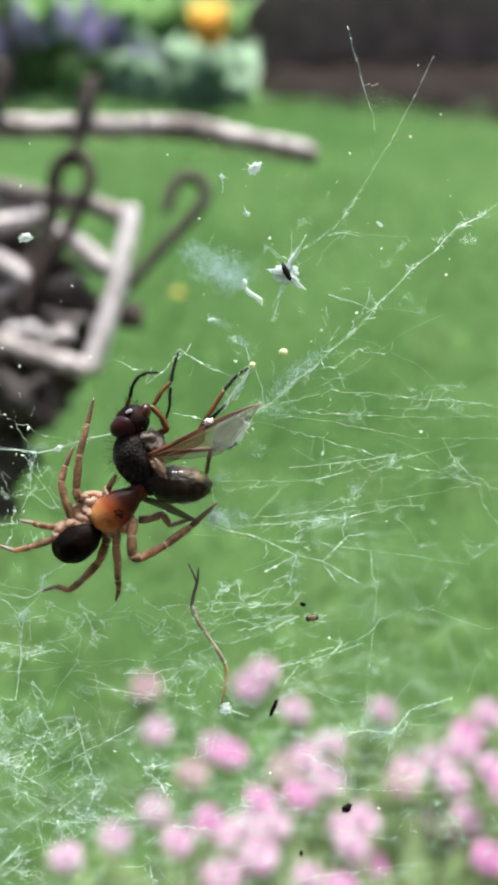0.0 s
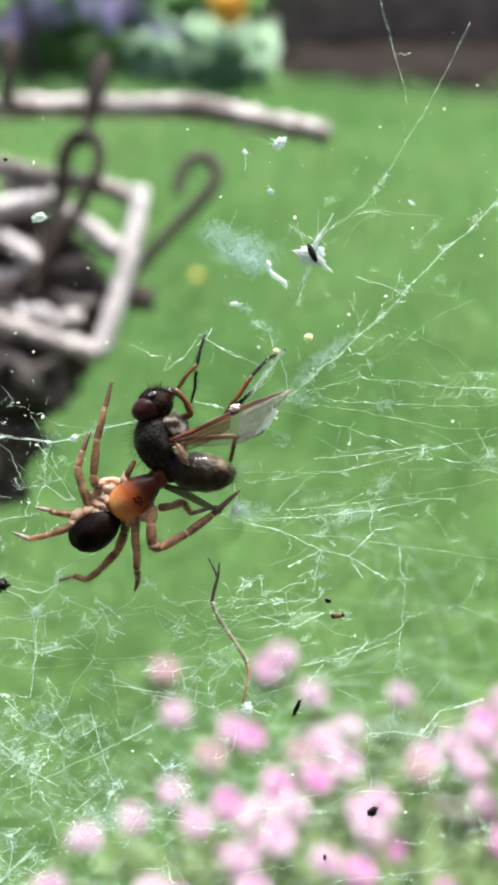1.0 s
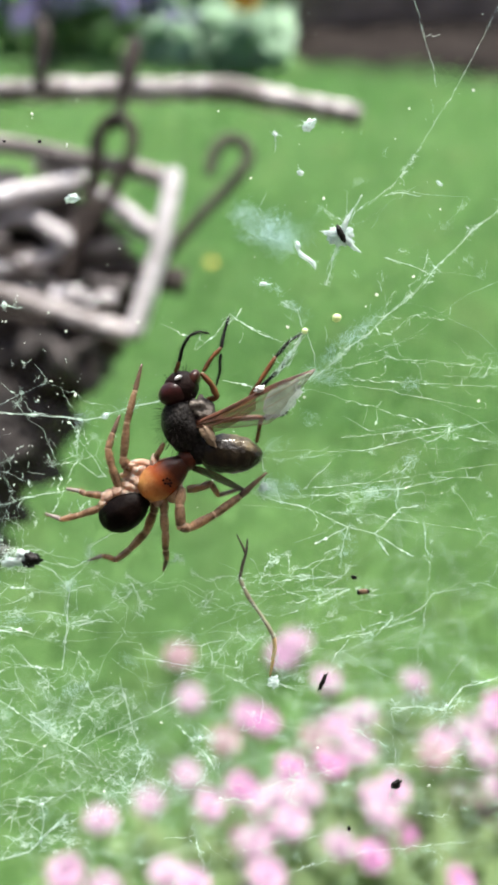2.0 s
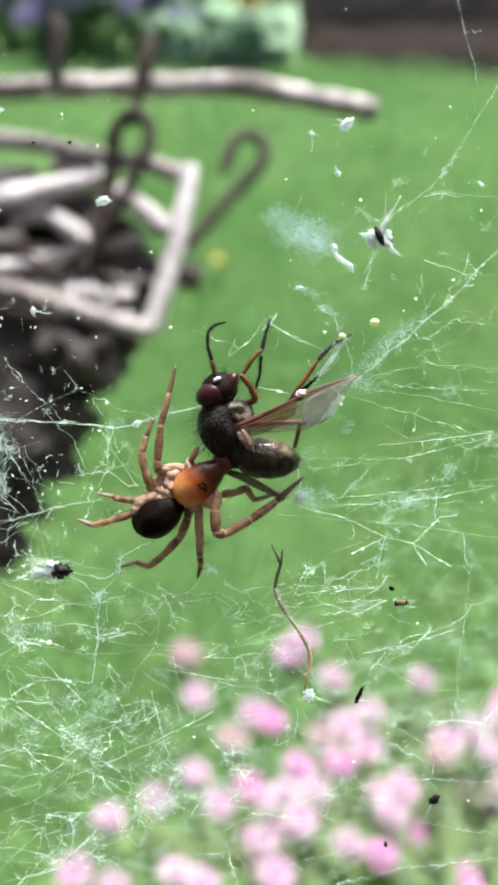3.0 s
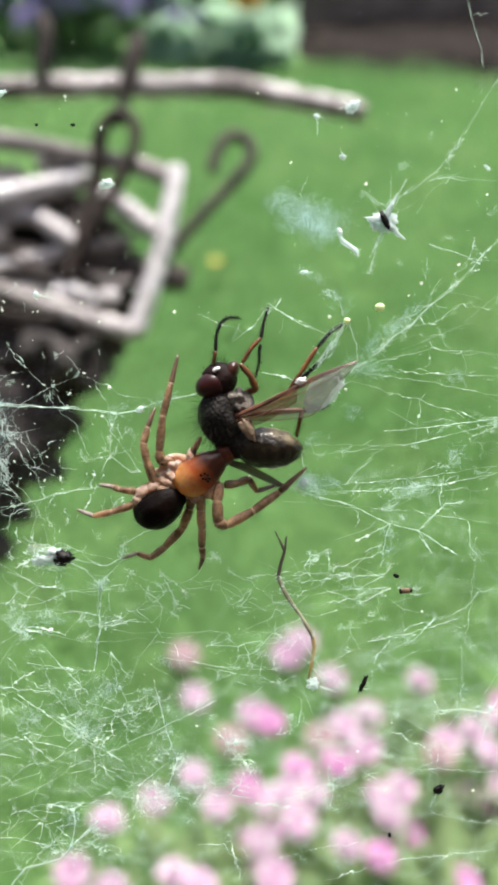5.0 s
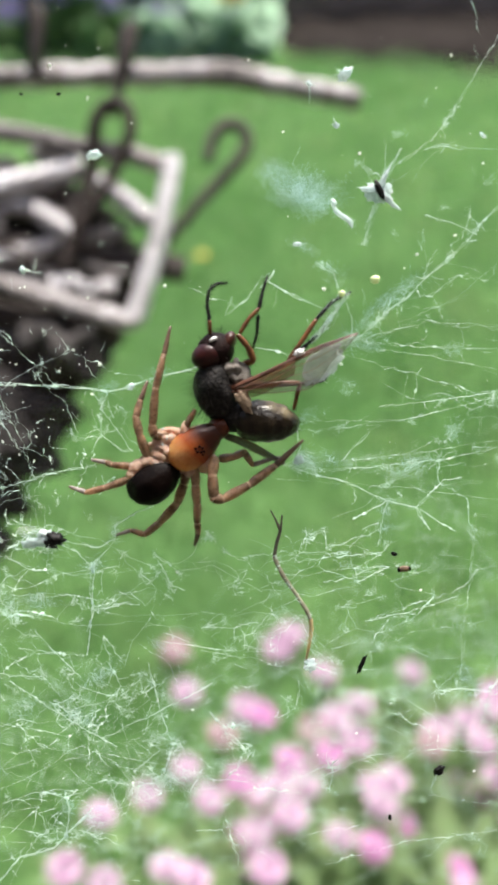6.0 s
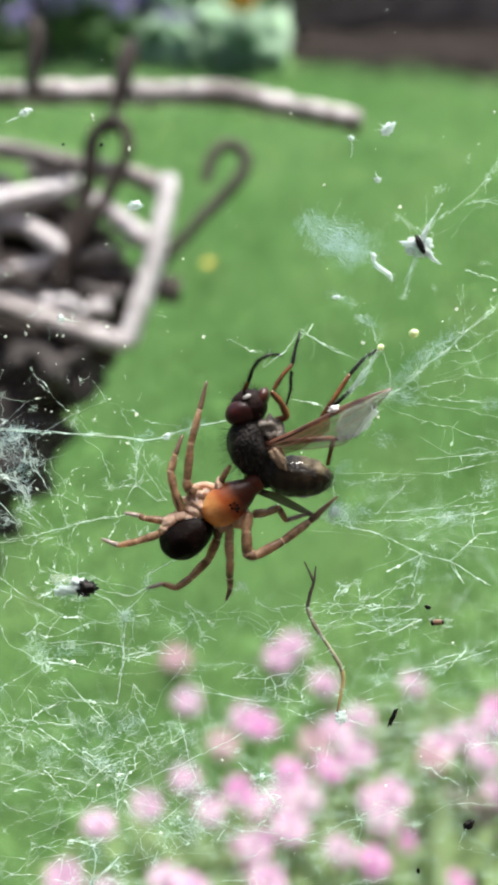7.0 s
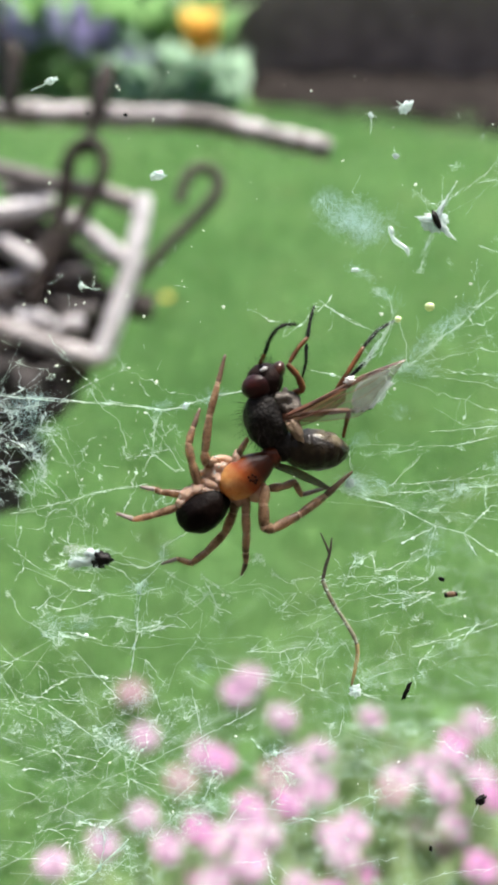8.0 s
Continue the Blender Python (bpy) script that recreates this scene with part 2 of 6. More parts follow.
# ---- flower bed behind the lawn ----
def build_bed():
    rng = random.Random(3)
    xs, ys = np.linspace(0.09, 2.2, 90), np.linspace(0, 1, 34)
    verts, faces = [], []
    for s in ys:
        for x in xs:
            # the bed's edge comes forward away from the clump
            edge = 2.28 - 0.24 * min(x - 0.09, 0.8) + 0.015 * noise.noise((x * 14, 0, 0))
            y = edge + (2.79 - edge) * s
            rise = min(1.0, (y - edge) / 0.10) * min(1.0, (x - 0.09) / 0.08)
            verts.append((x, y, ground_z(x, y) - 0.012 + rise * (0.045 + 0.03 * noise.noise((x * 9, y * 9, 0)) + 0.012 * noise.noise((x * 40, y * 40, 0)))))
    w = len(xs)
    faces = [(j * w + i, j * w + i + 1, (j + 1) * w + i + 1, (j + 1) * w + i) for j in range(len(ys) - 1) for i in range(w - 1)]
    tagged(new("soil_bed", mesh_of("soil_bed", verts, faces, SOIL)), "dark brown bare garden soil along the lawn", "soil", kind="structure")
    # boards added as a dark backdrop where shaded soil lies under shrubs
    fence = thing("fence", pose(0, 2.8, 0.42), "dark boards added behind the bed in place of shaded soil", "fence")
    for i in range(24):
        x, h, d = -1.6 + 0.1445 * i, 0.44 + 0.02 * rng.random(), 0.004 * rng.random()
        v = [(x + a * 0.144, d + b * 0.018, -0.05 + c * h) for a in (0, 1) for b in (0, 1) for c in (0, 1)]
        f = [(0, 1, 3, 2), (4, 6, 7, 5), (0, 4, 5, 1), (2, 3, 7, 6), (1, 5, 7, 3), (0, 2, 6, 4)]
        part("board", mesh_of("board", v, f, SHADE_BOARD, False), fence)
    for z in (0.08, 0.3):
        v = [(-1.62 + a * 3.6, 0.022 + b * 0.04, z + c * 0.08) for a in (0, 1) for b in (0, 1) for c in (0, 1)]
        part("rail", mesh_of("rail", v, [(0, 1, 3, 2), (4, 6, 7, 5), (0, 4, 5, 1), (2, 3, 7, 6), (1, 5, 7, 3), (0, 2, 6, 4)], SHADE_BOARD, False), fence)


def blade(length, width, bend, twist=0.0, n=9, cup=0.25, tip=1.0):
    """A long leaf, cupped along its midrib: root at the origin, rising along z and bending to +y."""
    verts, faces = [], []
    for i in range(n + 1):
        t = i / n
        a = bend * t
        y = length * (1 - math.cos(a)) / max(bend, 1e-3) if bend > 1e-3 else 0
        z = length * math.sin(a) / max(bend, 1e-3)
        w = width * (math.sin(math.pi * min(1, 0.12 + 0.88 * t ** tip)) ** 0.8 + 0.02)
        for k, s in enumerate((-1, -0.5, 0, 0.5, 1)):
            tw = twist * t
            verts.append((s * w * math.cos(tw), y + s * w * math.sin(tw) - cup * w * (1 - s * s) * math.cos(a), z + cup * w * (1 - s * s) * math.sin(a)))
        if i:
            for k in range(4):
                faces.append((5 * i - 5 + k, 5 * i - 4 + k, 5 * i + 1 + k, 5 * i + k))
    return verts, faces


def turned(piece, m):
    return [m @ Vector(v) for v in piece[0]], piece[1]


def build_tulip(x, y, top, label):
    """A tulip: stem, broad blue-green leaves and a cup of six petals."""
    z0 = ground_z(x, y)
    h = top - z0
    rng = random.Random(int(x * 1000))
    tulip = thing("tulip", pose(x, y, z0), label, "flower")
    part("stem", mesh_of("stem", *tube(smooth_line([(0, 0, -0.01, 0.005), (0.004, 0, h * 0.5, 0.0045), (0, 0, h - 0.04, 0.004)]), 8), STEM), tulip)
    for i in range(7):
        me = mesh_of("leaf", *turned(blade(0.13 + 0.05 * rng.random(), 0.04 + 0.012 * rng.random(), 0.5 + 0.8 * rng.random(), 0.3), pose(0, 0, 0, 0, 0, i * 51 + 20 * rng.random())), LEAF_BLUE)
        part("leaf", me, tulip)
    for i in range(6):
        me = mesh_of("petal", *turned(blade(0.11, 0.04, 0.10 if i % 2 else 0.2, 0.1, cup=0.45, tip=0.8), pose(0, 0.005, h - 0.05, -14 if i % 2 else -19, 0, 0)), YELLOW)
        ob = part("petal", me, tulip)
        ob.rotation_euler = (0, 0, radians(60 * i))


def build_spike(x, y, height, seed):
    """A clump of upright purple flower spikes over narrow leaves."""
    rng = random.Random(seed)
    plant = thing("purple_flower_plant", pose(x, y, ground_z(x, y)), "purple flower spikes on green stems in the bed", "flower plant", "purple flowers in the bed")
    for j in range(4):
        a, r = rng.random() * 6.28, 0.08 * rng.random()
        hx, hy, h = 0.09 * (rng.random() - 0.5), 0.06 * (rng.random() - 0.5), height * (0.75 + 0.35 * rng.random())
        bx, by = r * math.cos(a), r * math.sin(a)
        part("stem", mesh_of("stem", *tube(smooth_line([(bx, by, -0.01, 0.003), (bx + hx * 0.4, by + hy * 0.4, h * 0.5, 0.0025), (bx + hx, by + hy, h, 0.0018)], 5), 6), STEM), plant)
        pieces = []
        for k in range(18):
            t = k / 18
            z = h * (0.66 + 0.34 * t)
            f = 0.25 + 0.75 * (z / h - 0.5) * 2
            cx, cy = bx + hx * (0.4 + 0.6 * f), by + hy * (0.4 + 0.6 * f)
            m = pose(cx, cy, z, 0, 0, 137.5 * k) @ pose(0, 0.004, 0, -60 - 20 * rng.random())
            for q in range(3):
                pieces.append(turned(blade(0.027 * (1.15 - 0.5 * t), 0.008, 0.8, n=3), m @ pose(0, 0, 0, 0, 0, 120 * q) @ pose(0, 0, 0, 25)))
        part("flower_spike", mesh_of("flower_spike", *join(pieces), PURPLE), plant)
    pieces = [turned(blade(height * (0.4 + 0.3 * rng.random()), 0.009, 0.6 + 0.8 * rng.random()), pose(0.04 * (rng.random() - 0.5), 0.04 * (rng.random() - 0.5), 0, 0, 0, 360 * rng.random())) for _ in range(34)]
    part("foliage", mesh_of("foliage", *join(pieces), LEAF), plant)


def build_leafy(x, y, height, mat, count, seed, label, wide=0.03, stiff=0.4, droop=1.0):
    rng = random.Random(seed)
    plant = thing("leafy_plant", pose(x, y, ground_z(x, y)), label, "plant")
    for i in range(count):
        s = 0.5 + 0.6 * rng.random()
        me = mesh_of("leaf", *turned(blade(height * s, wide * (0.7 + 0.5 * rng.random()), stiff + droop * rng.random(), 0.4 * rng.random()), pose(0.05 * (rng.random() - 0.5), 0.05 * (rng.random() - 0.5), -0.005, 0, 0, 360 * rng.random())), mat)
        part("leaf", me, plant)


build_bed()
build_tulip(-0.016, 2.30, 0.600, "yellow and orange tulip with broad blue-green leaves")
for k, (bx, by, tall) in enumerate(((-0.115, 2.32, 0.10), (-0.06, 2.31, 0.10), (-0.005, 2.32, 0.10), (0.045, 2.32, 0.09), (-0.09, 2.38, 0.135), (-0.03, 2.37, 0.14), (0.03, 2.38, 0.135), (-0.06, 2.44, 0.15), (0.0, 2.45, 0.15), (0.05, 2.43, 0.14), (-0.17, 2.33, 0.12), (-0.15, 2.40, 0.16), (-0.20, 2.44, 0.18), (-0.23, 2.36, 0.12))):
    build_leafy(bx, by, tall, LEAF_BLUE, 22, 10 + k, "blue-green broad-leaved plant at the edge of the lawn", 0.034, 0.5, 0.8)
for k, (bx, dy) in enumerate(((-0.36, 0.0), (-0.46, 0.06), (-0.29, 0.08), (-0.53, 0.02), (-0.22, 0.03), (-0.63, 0.1), (-0.75, 0.05), (-0.40, 0.14))):
    build_spike(bx, 2.33 + dy, (0.21, 0.17, 0.20, 0.16, 0.12, 0.19, 0.2, 0.24)[k], 40 + k)
for k, (bx, dy) in enumerate(((-0.3, 0.20), (-0.1, 0.24), (-0.5, 0.2), (0.0, 0.22), (-0.75, 0.2), (-0.6, 0.16), (-0.2, 0.16), (-0.42, 0.12))):
    build_leafy(bx, 2.34 + dy, 0.30, LEAF, 38, 70 + k, "tall green leafy plant at the back of the bed", 0.026)


def build_stake(x, y):
    stake = thing("garden_stake", pose(x, y, ground_z(x, y)), "dark green round garden stake pushed into the bed", "stake")
    part("shaft", mesh_of("shaft", *tube([(0, 0, -0.06 + 0.1 * i, 0.014 if i < 8 else 0.012) for i in range(9)], 12, 0.08), BARK), stake)


build_stake(-0.495, 2.29)


# ---- pink daisies in front of the lawn ----
def daisy_head(kind, seed):
    """The meshes of a double daisy's head: four whorls of narrow petals, the disc and the calyx."""
    rng = random.Random(seed)
    rings = []
    for ring, (count, length, tilt) in enumerate(((26, 0.0125, 76), (22, 0.0115, 52), (18, 0.009, 30), (12, 0.006, 10))):
        for i in range(count):
            a = 360 * i / count + 9 * ring + 6 * rng.random()
            m = pose(0, 0, 0.0012 * ring, 0, 0, a) @ pose(0, 0.002, 0, -(tilt + 12 * rng.random() - 6))
            rings.append(turned(blade(length * (0.9 + 0.2 * rng.random()), 0.0019, 0.35, n=3), m))
    return (mesh_of("petals", *join(rings), PINKS[kind]), mesh_of("disc", *ball((0, 0, 0.0018), (0.0052, 0.0052, 0.0042), None, 12, 8, 0.3), HEART),
            mesh_of("calyx", *ball((0, 0, -0.0035), (0.0045, 0.0045, 0.004), None, 10, 6), STEM))


HEADS = [daisy_head(k, 5 + k) for k in range(4)]
DAISY_LABELS = ("pale pink double daisy on a thin green stem", "pink double daisy on a thin green stem",
                "deep pink double daisy on a thin green stem", "fading brownish-pink double daisy on a thin stem")


def head_z(y):
    """The flowers stand tallest towards the viewer."""
    return 0.25 - 0.5 * (y - 0.342)


def plant_daisy(x, y, kind, rng, low=0.0):
    z0 = ground_z(x, y)
    h = max(0.03, head_z(y) + 0.008 * (rng.random() - 0.5) - low - z0)
    flower = thing("pink_daisy", pose(x, y, z0), DAISY_LABELS[kind], "flower", "pink daisies before the lawn")
    sway = 0.02 * (rng.random() - 0.5)
    part("stem", mesh_of("stem", *tube(smooth_line([(sway, sway * 0.6, -0.01, 0.0014), (sway * 0.7, sway * 0.2, h * 0.5, 0.0012), (0, 0, h, 0.0012)], 5), 6), STEM), flower)
    size = 0.82 + 1.1 * (y - 0.34) + 0.1 * rng.random()
    turn = Matrix.Translation((0, 0, h)) @ pose(0, 0, 0, 10 + 25 * rng.random(), 16 * rng.random() - 8, 90 * rng.random()) @ Matrix.Scale(size, 4)
    for name, me in zip(("petals", "disc", "calyx"), HEADS[kind]):
        part(name, me, flower).matrix_basis = turn


def build_daisies():
    rng = random.Random(12)
    for kind, spots in (
        (0, ((0.054, 0.693), (0.081, 0.622), (0.172, 0.622), (-0.057, 0.583), (0.108, 0.550), (-0.048, 0.444), (-0.074, 0.403), (-0.105, 0.380),
             (0.023, 0.409), (0.047, 0.419), (0.199, 0.518), (0.100, 0.392), (0.006, 0.360), (0.064, 0.354), (-0.052, 0.325), (-0.090, 0.310))),
        (1, ((0.037, 0.678), (0.081, 0.522), (-0.001, 0.547), (-0.028, 0.401), (0.224, 0.532), (0.202, 0.478), (-0.118, 0.323), (0.014, 0.320), (-0.033, 0.311),
             (0.095, 0.478), (0.114, 0.422), (0.278, 0.609), (0.242, 0.499), (0.032, 0.377), (0.167, 0.494))),
        (2, ((0.015, 0.524), (-0.005, 0.426), (0.085, 0.340), (0.069, 0.460), (0.193, 0.367), (0.240, 0.462), (0.036, 0.453), (0.241, 0.564))),
        (3, ((-0.076, 0.678), (0.157, 0.475), (-0.020, 0.499), (0.059, 0.499))),
    ):
        for x, y in spots:
            plant_daisy(x, y, kind, rng)
    for _ in range(18):
        x, y = rng.uniform(-0.05, 0.26), rng.uniform(0.34, 0.52)
        plant_daisy(x, y, rng.choice((0, 1, 1, 2)), rng, 0.05 + 0.05 * rng.random())
    # low spoon-shaped leaves between the stems
    pieces = []
    for i in range(3000):
        x, y = -0.16 + 0.54 * rng.random(), 0.2 + 0.42 * rng.random()
        if y > 0.46 + 1.5 * max(0.0, x + 0.02) or rng.random() > 0.7 + 5 * (x + 0.06):
            continue
        tall = max(0.035, head_z(y) - ground_z(x, y) - 0.07)
        m = pose(x, y, ground_z(x, y) - 0.004 + rng.random() * tall * 0.85, 0, 0, 360 * rng.random())
        pieces.append(turned(blade(0.03 + 0.4 * tall * rng.random(), 0.004 + 0.003 * rng.random(), 0.4 + 0.9 * rng.random(), n=4), m))
    tagged(new("daisy_foliage", mesh_of("daisy_foliage", *join(pieces), DAISY_LEAF)), "low green spoon-shaped daisy leaves among the grass", "foliage", kind="stuff")


build_daisies()


LEMON = material("lemon_petal", (0.80, 0.70, 0.16), (0.7, 0.58, 0.1), 0.6, 60, translucent=0.4)


def dandelion(x, y):
    d = thing("yellow_lawn_flower", pose(x, y, ground_z(x, y)), "small yellow flower head in the lawn", "flower")
    pieces = []
    for ring, (count, length, tilt) in enumerate(((22, 0.012, 66), (18, 0.009, 40), (10, 0.006, 15))):
        for i in range(count):
            pieces.append(turned(blade(length, 0.0016, 0.3, n=3), pose(0, 0, 0.05, 0, 0, 360 * i / count + 7 * ring) @ pose(0, 0, 0, -tilt)))
    part("petals", mesh_of("petals", *join(pieces), LEMON), d)
    part("stem", mesh_of("stem", *tube([(0, 0, -0.01, 0.0015), (0, 0, 0.05, 0.0015)], 6), STEM), d)


dandelion(-0.064, 1.393)


# ---- wicker ornament of twigs, hanging ----
def build_ornament():
    orn = thing("twig_ornament", ORN, "hanging wicker ornament of grey twigs with curled brown vine hooks", "garden ornament")

    def stick(name, pts, mat, rough=0.16, flat=1.0, sides=12, label="", seed=1):
        """Points: across, up, towards the viewer, radius, all in millimetres."""
        line = smooth_line([(x * 0.001, y * 0.001, z * 0.001, r * 0.001) for x, y, z, r in pts], 10)
        part(name, mesh_of(name, *tube(line, sides, rough, flat, seed), mat), orn, label)

    # the long twig laid across the top, and the bent frame below it
    stick("cross_twig", ((-138.5, 142.1, -6, 4.3), (-94.3, 144.2, -6, 4.4), (-56.4, 144.6, -6, 4.5), (-27.1, 145.0, -6, 4.5), (-8.0, 145.0, -6, 4.9), (2.7, 143.2, -6, 4.5), (16.0, 140.4, -6, 4.4), (32.0, 137.2, -6, 4.2), (46.6, 134.5, -6, 4.3)), CROSS_TWIG, 0.26, label="long grey barked twig", seed=2)
    stick("twig", ((-139.2, 121.6, 4, 3.5), (-95.1, 119.2, 4, 3.6), (-79.7, 116.8, 4, 3.6), (-58.8, 112.2, 4, 3.6), (-43.5, 110.0, 4, 3.5), (-30.4, 105.6, 4, 3.7)), TWIG_MID, 0.16, seed=3)
    stick("lath", ((-27.4, 108.8, 6, 3.5), (-28.0, 101.6, 6, 3.7), (-29.4, 92.6, 6, 3.8), (-32.7, 77.7, 6, 3.9), (-37.5, 61.0, 6, 4.0), (-42.6, 45.0, 6, 3.9)), TWIG, 0.12, label="split pale twig", seed=4)
    stick("twig", ((-41.4, 44.8, 7, 3.5), (-52.8, 47.6, 7, 3.6), (-64.8, 51.0, 7, 3.7), (-76.5, 55.2, 7, 3.6)), CROSS_TWIG, 0.22, seed=5)
    stick("twig", ((-74.5, 54.6, 6, 3.4), (-86.5, 58.0, 6, 3.5), (-97.8, 61.0, 6, 3.5), (-139.0, 66.2, 6, 3.4)), TWIG_MID, 0.22, seed=27)
    # loose twigs piled inside the frame
    stick("twig", ((-139.1, 90.6, 2, 5.0), (-97.8, 97.5, 2, 5.2), (-81.1, 100.9, 2, 5.0), (-62.4, 105.6, 2, 4.2)), TWIG, 0.2, seed=6)
    stick("twig", ((-55.2, 99.0, 7, 3.6), (-44.6, 91.0, 7, 3.8), (-35.0, 83.6, 7, 3.6)), TWIG, 0.16, seed=7)
    stick("bent_twig", ((-97.8, 87.6, 0, 2.8), (-90.8, 91.0, 0, 3.0), (-83.4, 91.2, 0, 3.1), (-75.4, 88.6, 0, 3.1), (-70.2, 82.6, 0, 2.9), (-74.2, 76.8, 0, 2.9), (-85.8, 74.0, 0, 3.0), (-100.4, 70.9, 0, 3.4), (-118.8, 68.6, 0, 3.2)), TWIG, 0.2, seed=8)
    stick("dark_twig", ((-139.1, 80.6, -4, 5.6), (-81.4, 75.0, -4, 6.0), (-65.8, 73.2, -4, 5.8), (-46.0, 70.8, -4, 5.6), (-32.8, 68.6, -4, 5.4), (-23.4, 67.2, -4, 5.2)), TWIG_DARK, 0.24, label="thick dark weathered twig", seed=9)
    stick("twig", ((-67.2, 76.2, 3, 2.4), (-56.1, 79.3, 3, 3.0), (-44.8, 80.2, 3, 2.6)), TWIG_MID, 0.2, seed=10)
    stick("twig", ((-80.6, 89.6, 3, 3.4), (-72.7, 83.9, 3, 3.7), (-65.4, 79.6, 3, 3.0)), TWIG, 0.22, seed=20)
    stick("twig", ((-82.8, 113.0, -3, 3.2), (-72.9, 111.3, -3, 3.6), (-64.0, 107.6, -3, 3.2)), TWIG, 0.22, seed=21)
    stick("twig", ((-74.6, 59.6, 3, 2.6), (-68.2, 61.2, 3, 3.7), (-61.2, 59.4, 3, 2.8)), TWIG, 0.35, seed=11)
    stick("twig", ((-59.4, 55.6, 5, 2.6), (-54.2, 58.2, 5, 3.4), (-49.4, 59.0, 4, 2.6)), TWIG, 0.35, seed=22)
    stick("twig", ((-63.6, 68.8, 2, 1.8), (-53.4, 65.0, 2, 2.4), (-44.4, 65.4, 2, 2.0)), TWIG_MID, 0.3, seed=23)
    stick("dark_twig", ((-104.0, 109.8, -8, 4.2), (-81.8, 102.9, -8, 4.6), (-67.3, 96.1, -8, 5.0), (-56.2, 86.6, -8, 4.6), (-48.7, 60.6, -8, 4.2)), TWIG_DARK, 0.24, seed=12)
    stick("dark_twig", ((-125.9, 54.8, -3, 4.5), (-86.4, 49.0, -3, 5.0), (-64.3, 45.0, -3, 4.8), (-47.8, 41.7, -3, 3.4)), TWIG_DARK, 0.25, seed=13)
    stick("dark_twig", ((-108.4, 68.0, -10, 4.5), (-77.5, 66.8, -10, 4.8), (-55.4, 61.2, -10, 4.6), (-39.8, 56.6, -10, 3.4)), TWIG_DARK, 0.25, seed=14)
    stick("dark_twig", ((-74.8, 104.6, -1, 2.4), (-69.2, 98.1, -1, 3.4), (-65.8, 89.2, -1, 3.6), (-66.8, 78.1, -1, 3.4), (-69.1, 64.8, -1, 3.0)), TWIG_DARK, 0.3, seed=24)
    stick("twig", ((-120.8, 84.2, 1, 3.0), (-104.8, 81.6, 1, 3.4), (-92.8, 82.2, 1, 2.6)), TWIG_MID, 0.25, seed=25)
    stick("twig", ((-118.8, 107.2, 0, 3.2), (-102.8, 105.6, 0, 3.6), (-88.8, 108.0, 0, 3.0)), TWIG_MID, 0.25, seed=26)
    rng = random.Random(31)
    for k in range(26):
        x, y = -112 + 64 * rng.random(), 56 + 50 * rng.random()
        a, ln, r = rng.gauss(0.1, 0.45), 6 + 9 * rng.random(), 0.9 + 1.1 * rng.random()
        dx, dy, z = ln * math.cos(a), ln * math.sin(a), -7 + 9 * rng.random()
        stick("thin_twig", ((x - dx, y - dy, z, r * 0.8), (x + rng.gauss(0, 0.8), y + rng.gauss(0, 0.8), z + rng.gauss(0, 1), r), (x + dx, y + dy, z, r * 0.6)), (TWIG, TWIG_MID, TWIG_DARK)[k % 3], 0.3, 1.0, 8, seed=60 + k)
    # curled vine hooks
    stick("vine_loop", ((-69.4, 64.6, 5, 2.4), (-64.7, 77.2, 6, 2.6), (-56.6, 89.7, 8, 2.8), (-50.4, 99.5, 9, 2.6), (-45.7, 108.7, 10, 2.4), (-42.6, 115.4, 11, 2.3), (-42.9, 122.7, 11, 2.4), (-47.0, 127.2, 11, 2.5), (-52.1, 126.0, 10, 2.6), (-56.1, 119.8, 9, 2.8), (-56.9, 110.7, 7, 2.9), (-58.4, 103.0, 6, 2.8), (-62.2, 89.7, 6, 2.6), (-64.8, 77.6, 5, 2.2)), VINE, 0.16, label="brown curled vine tendril", seed=15)
    stick("vine_hook", ((-36.7, 71.4, -3, 2.4), (-25.9, 83.3, -3, 2.4), (-16.6, 94.0, -3, 2.4), (-6.6, 104.4, -3, 2.5), (0.1, 112.6, -3, 2.5), (1.4, 119.0, -3, 2.5), (-2.6, 123.6, -3, 2.4), (-8.2, 122.9, -3, 2.4), (-12.2, 117.4, -3, 2.3), (-14.0, 109.6, -3, 2.2)), TWIG_DARK, 0.1, label="brown hooked vine tendril", seed=16)
    stick("vine_bud", ((-50.4, 125.6, 3, 1.9), (-49.0, 132.2, 2, 2.0), (-47.2, 139.1, 2, 2.4), (-46.0, 145.6, 2, 3.3), (-44.6, 152.4, 2, 3.7), (-43.2, 158.6, 2, 3.1), (-42.2, 162.2, 2, 1.5)), VINE, 0.14, label="brown swollen vine tip", seed=17)
    stick("vine_tip", ((-81.0, 169.6, 2, 2.0), (-79.2, 164.3, 2, 3.4), (-79.2, 157.4, 2, 2.8), (-81.1, 142.6, 0, 2.2)), VINE, 0.14, seed=19)
    # the dark ragged underside: bark and moss packed into the wicker
    rng = random.Random(8)
    shapes = ((-105.1, 33.4, 40, 22, -12), (-70.8, 35.9, 17, 13, -2), (-96.3, 14.4, 29, 18, -10), (-101.1, -3.2, 24, 16, -12), (-115.9, -20.6, 24, 20, -14), (-92.4, 0.6, 11, 13, -6), (-117.0, -36.0, 20, 16, -14))
    for k, (x, y, rx, ry, z) in enumerate(shapes):
        me = mesh_of("bark_and_shade_lump", *ball((x * 0.001, y * 0.001, z * 0.001), (rx * 0.001, ry * 0.001, 0.014), None, 40, 26, 0.55, k * 5.0), BARK)
        part("bark_and_shade_lump", me, orn, "black ragged bark and moss")
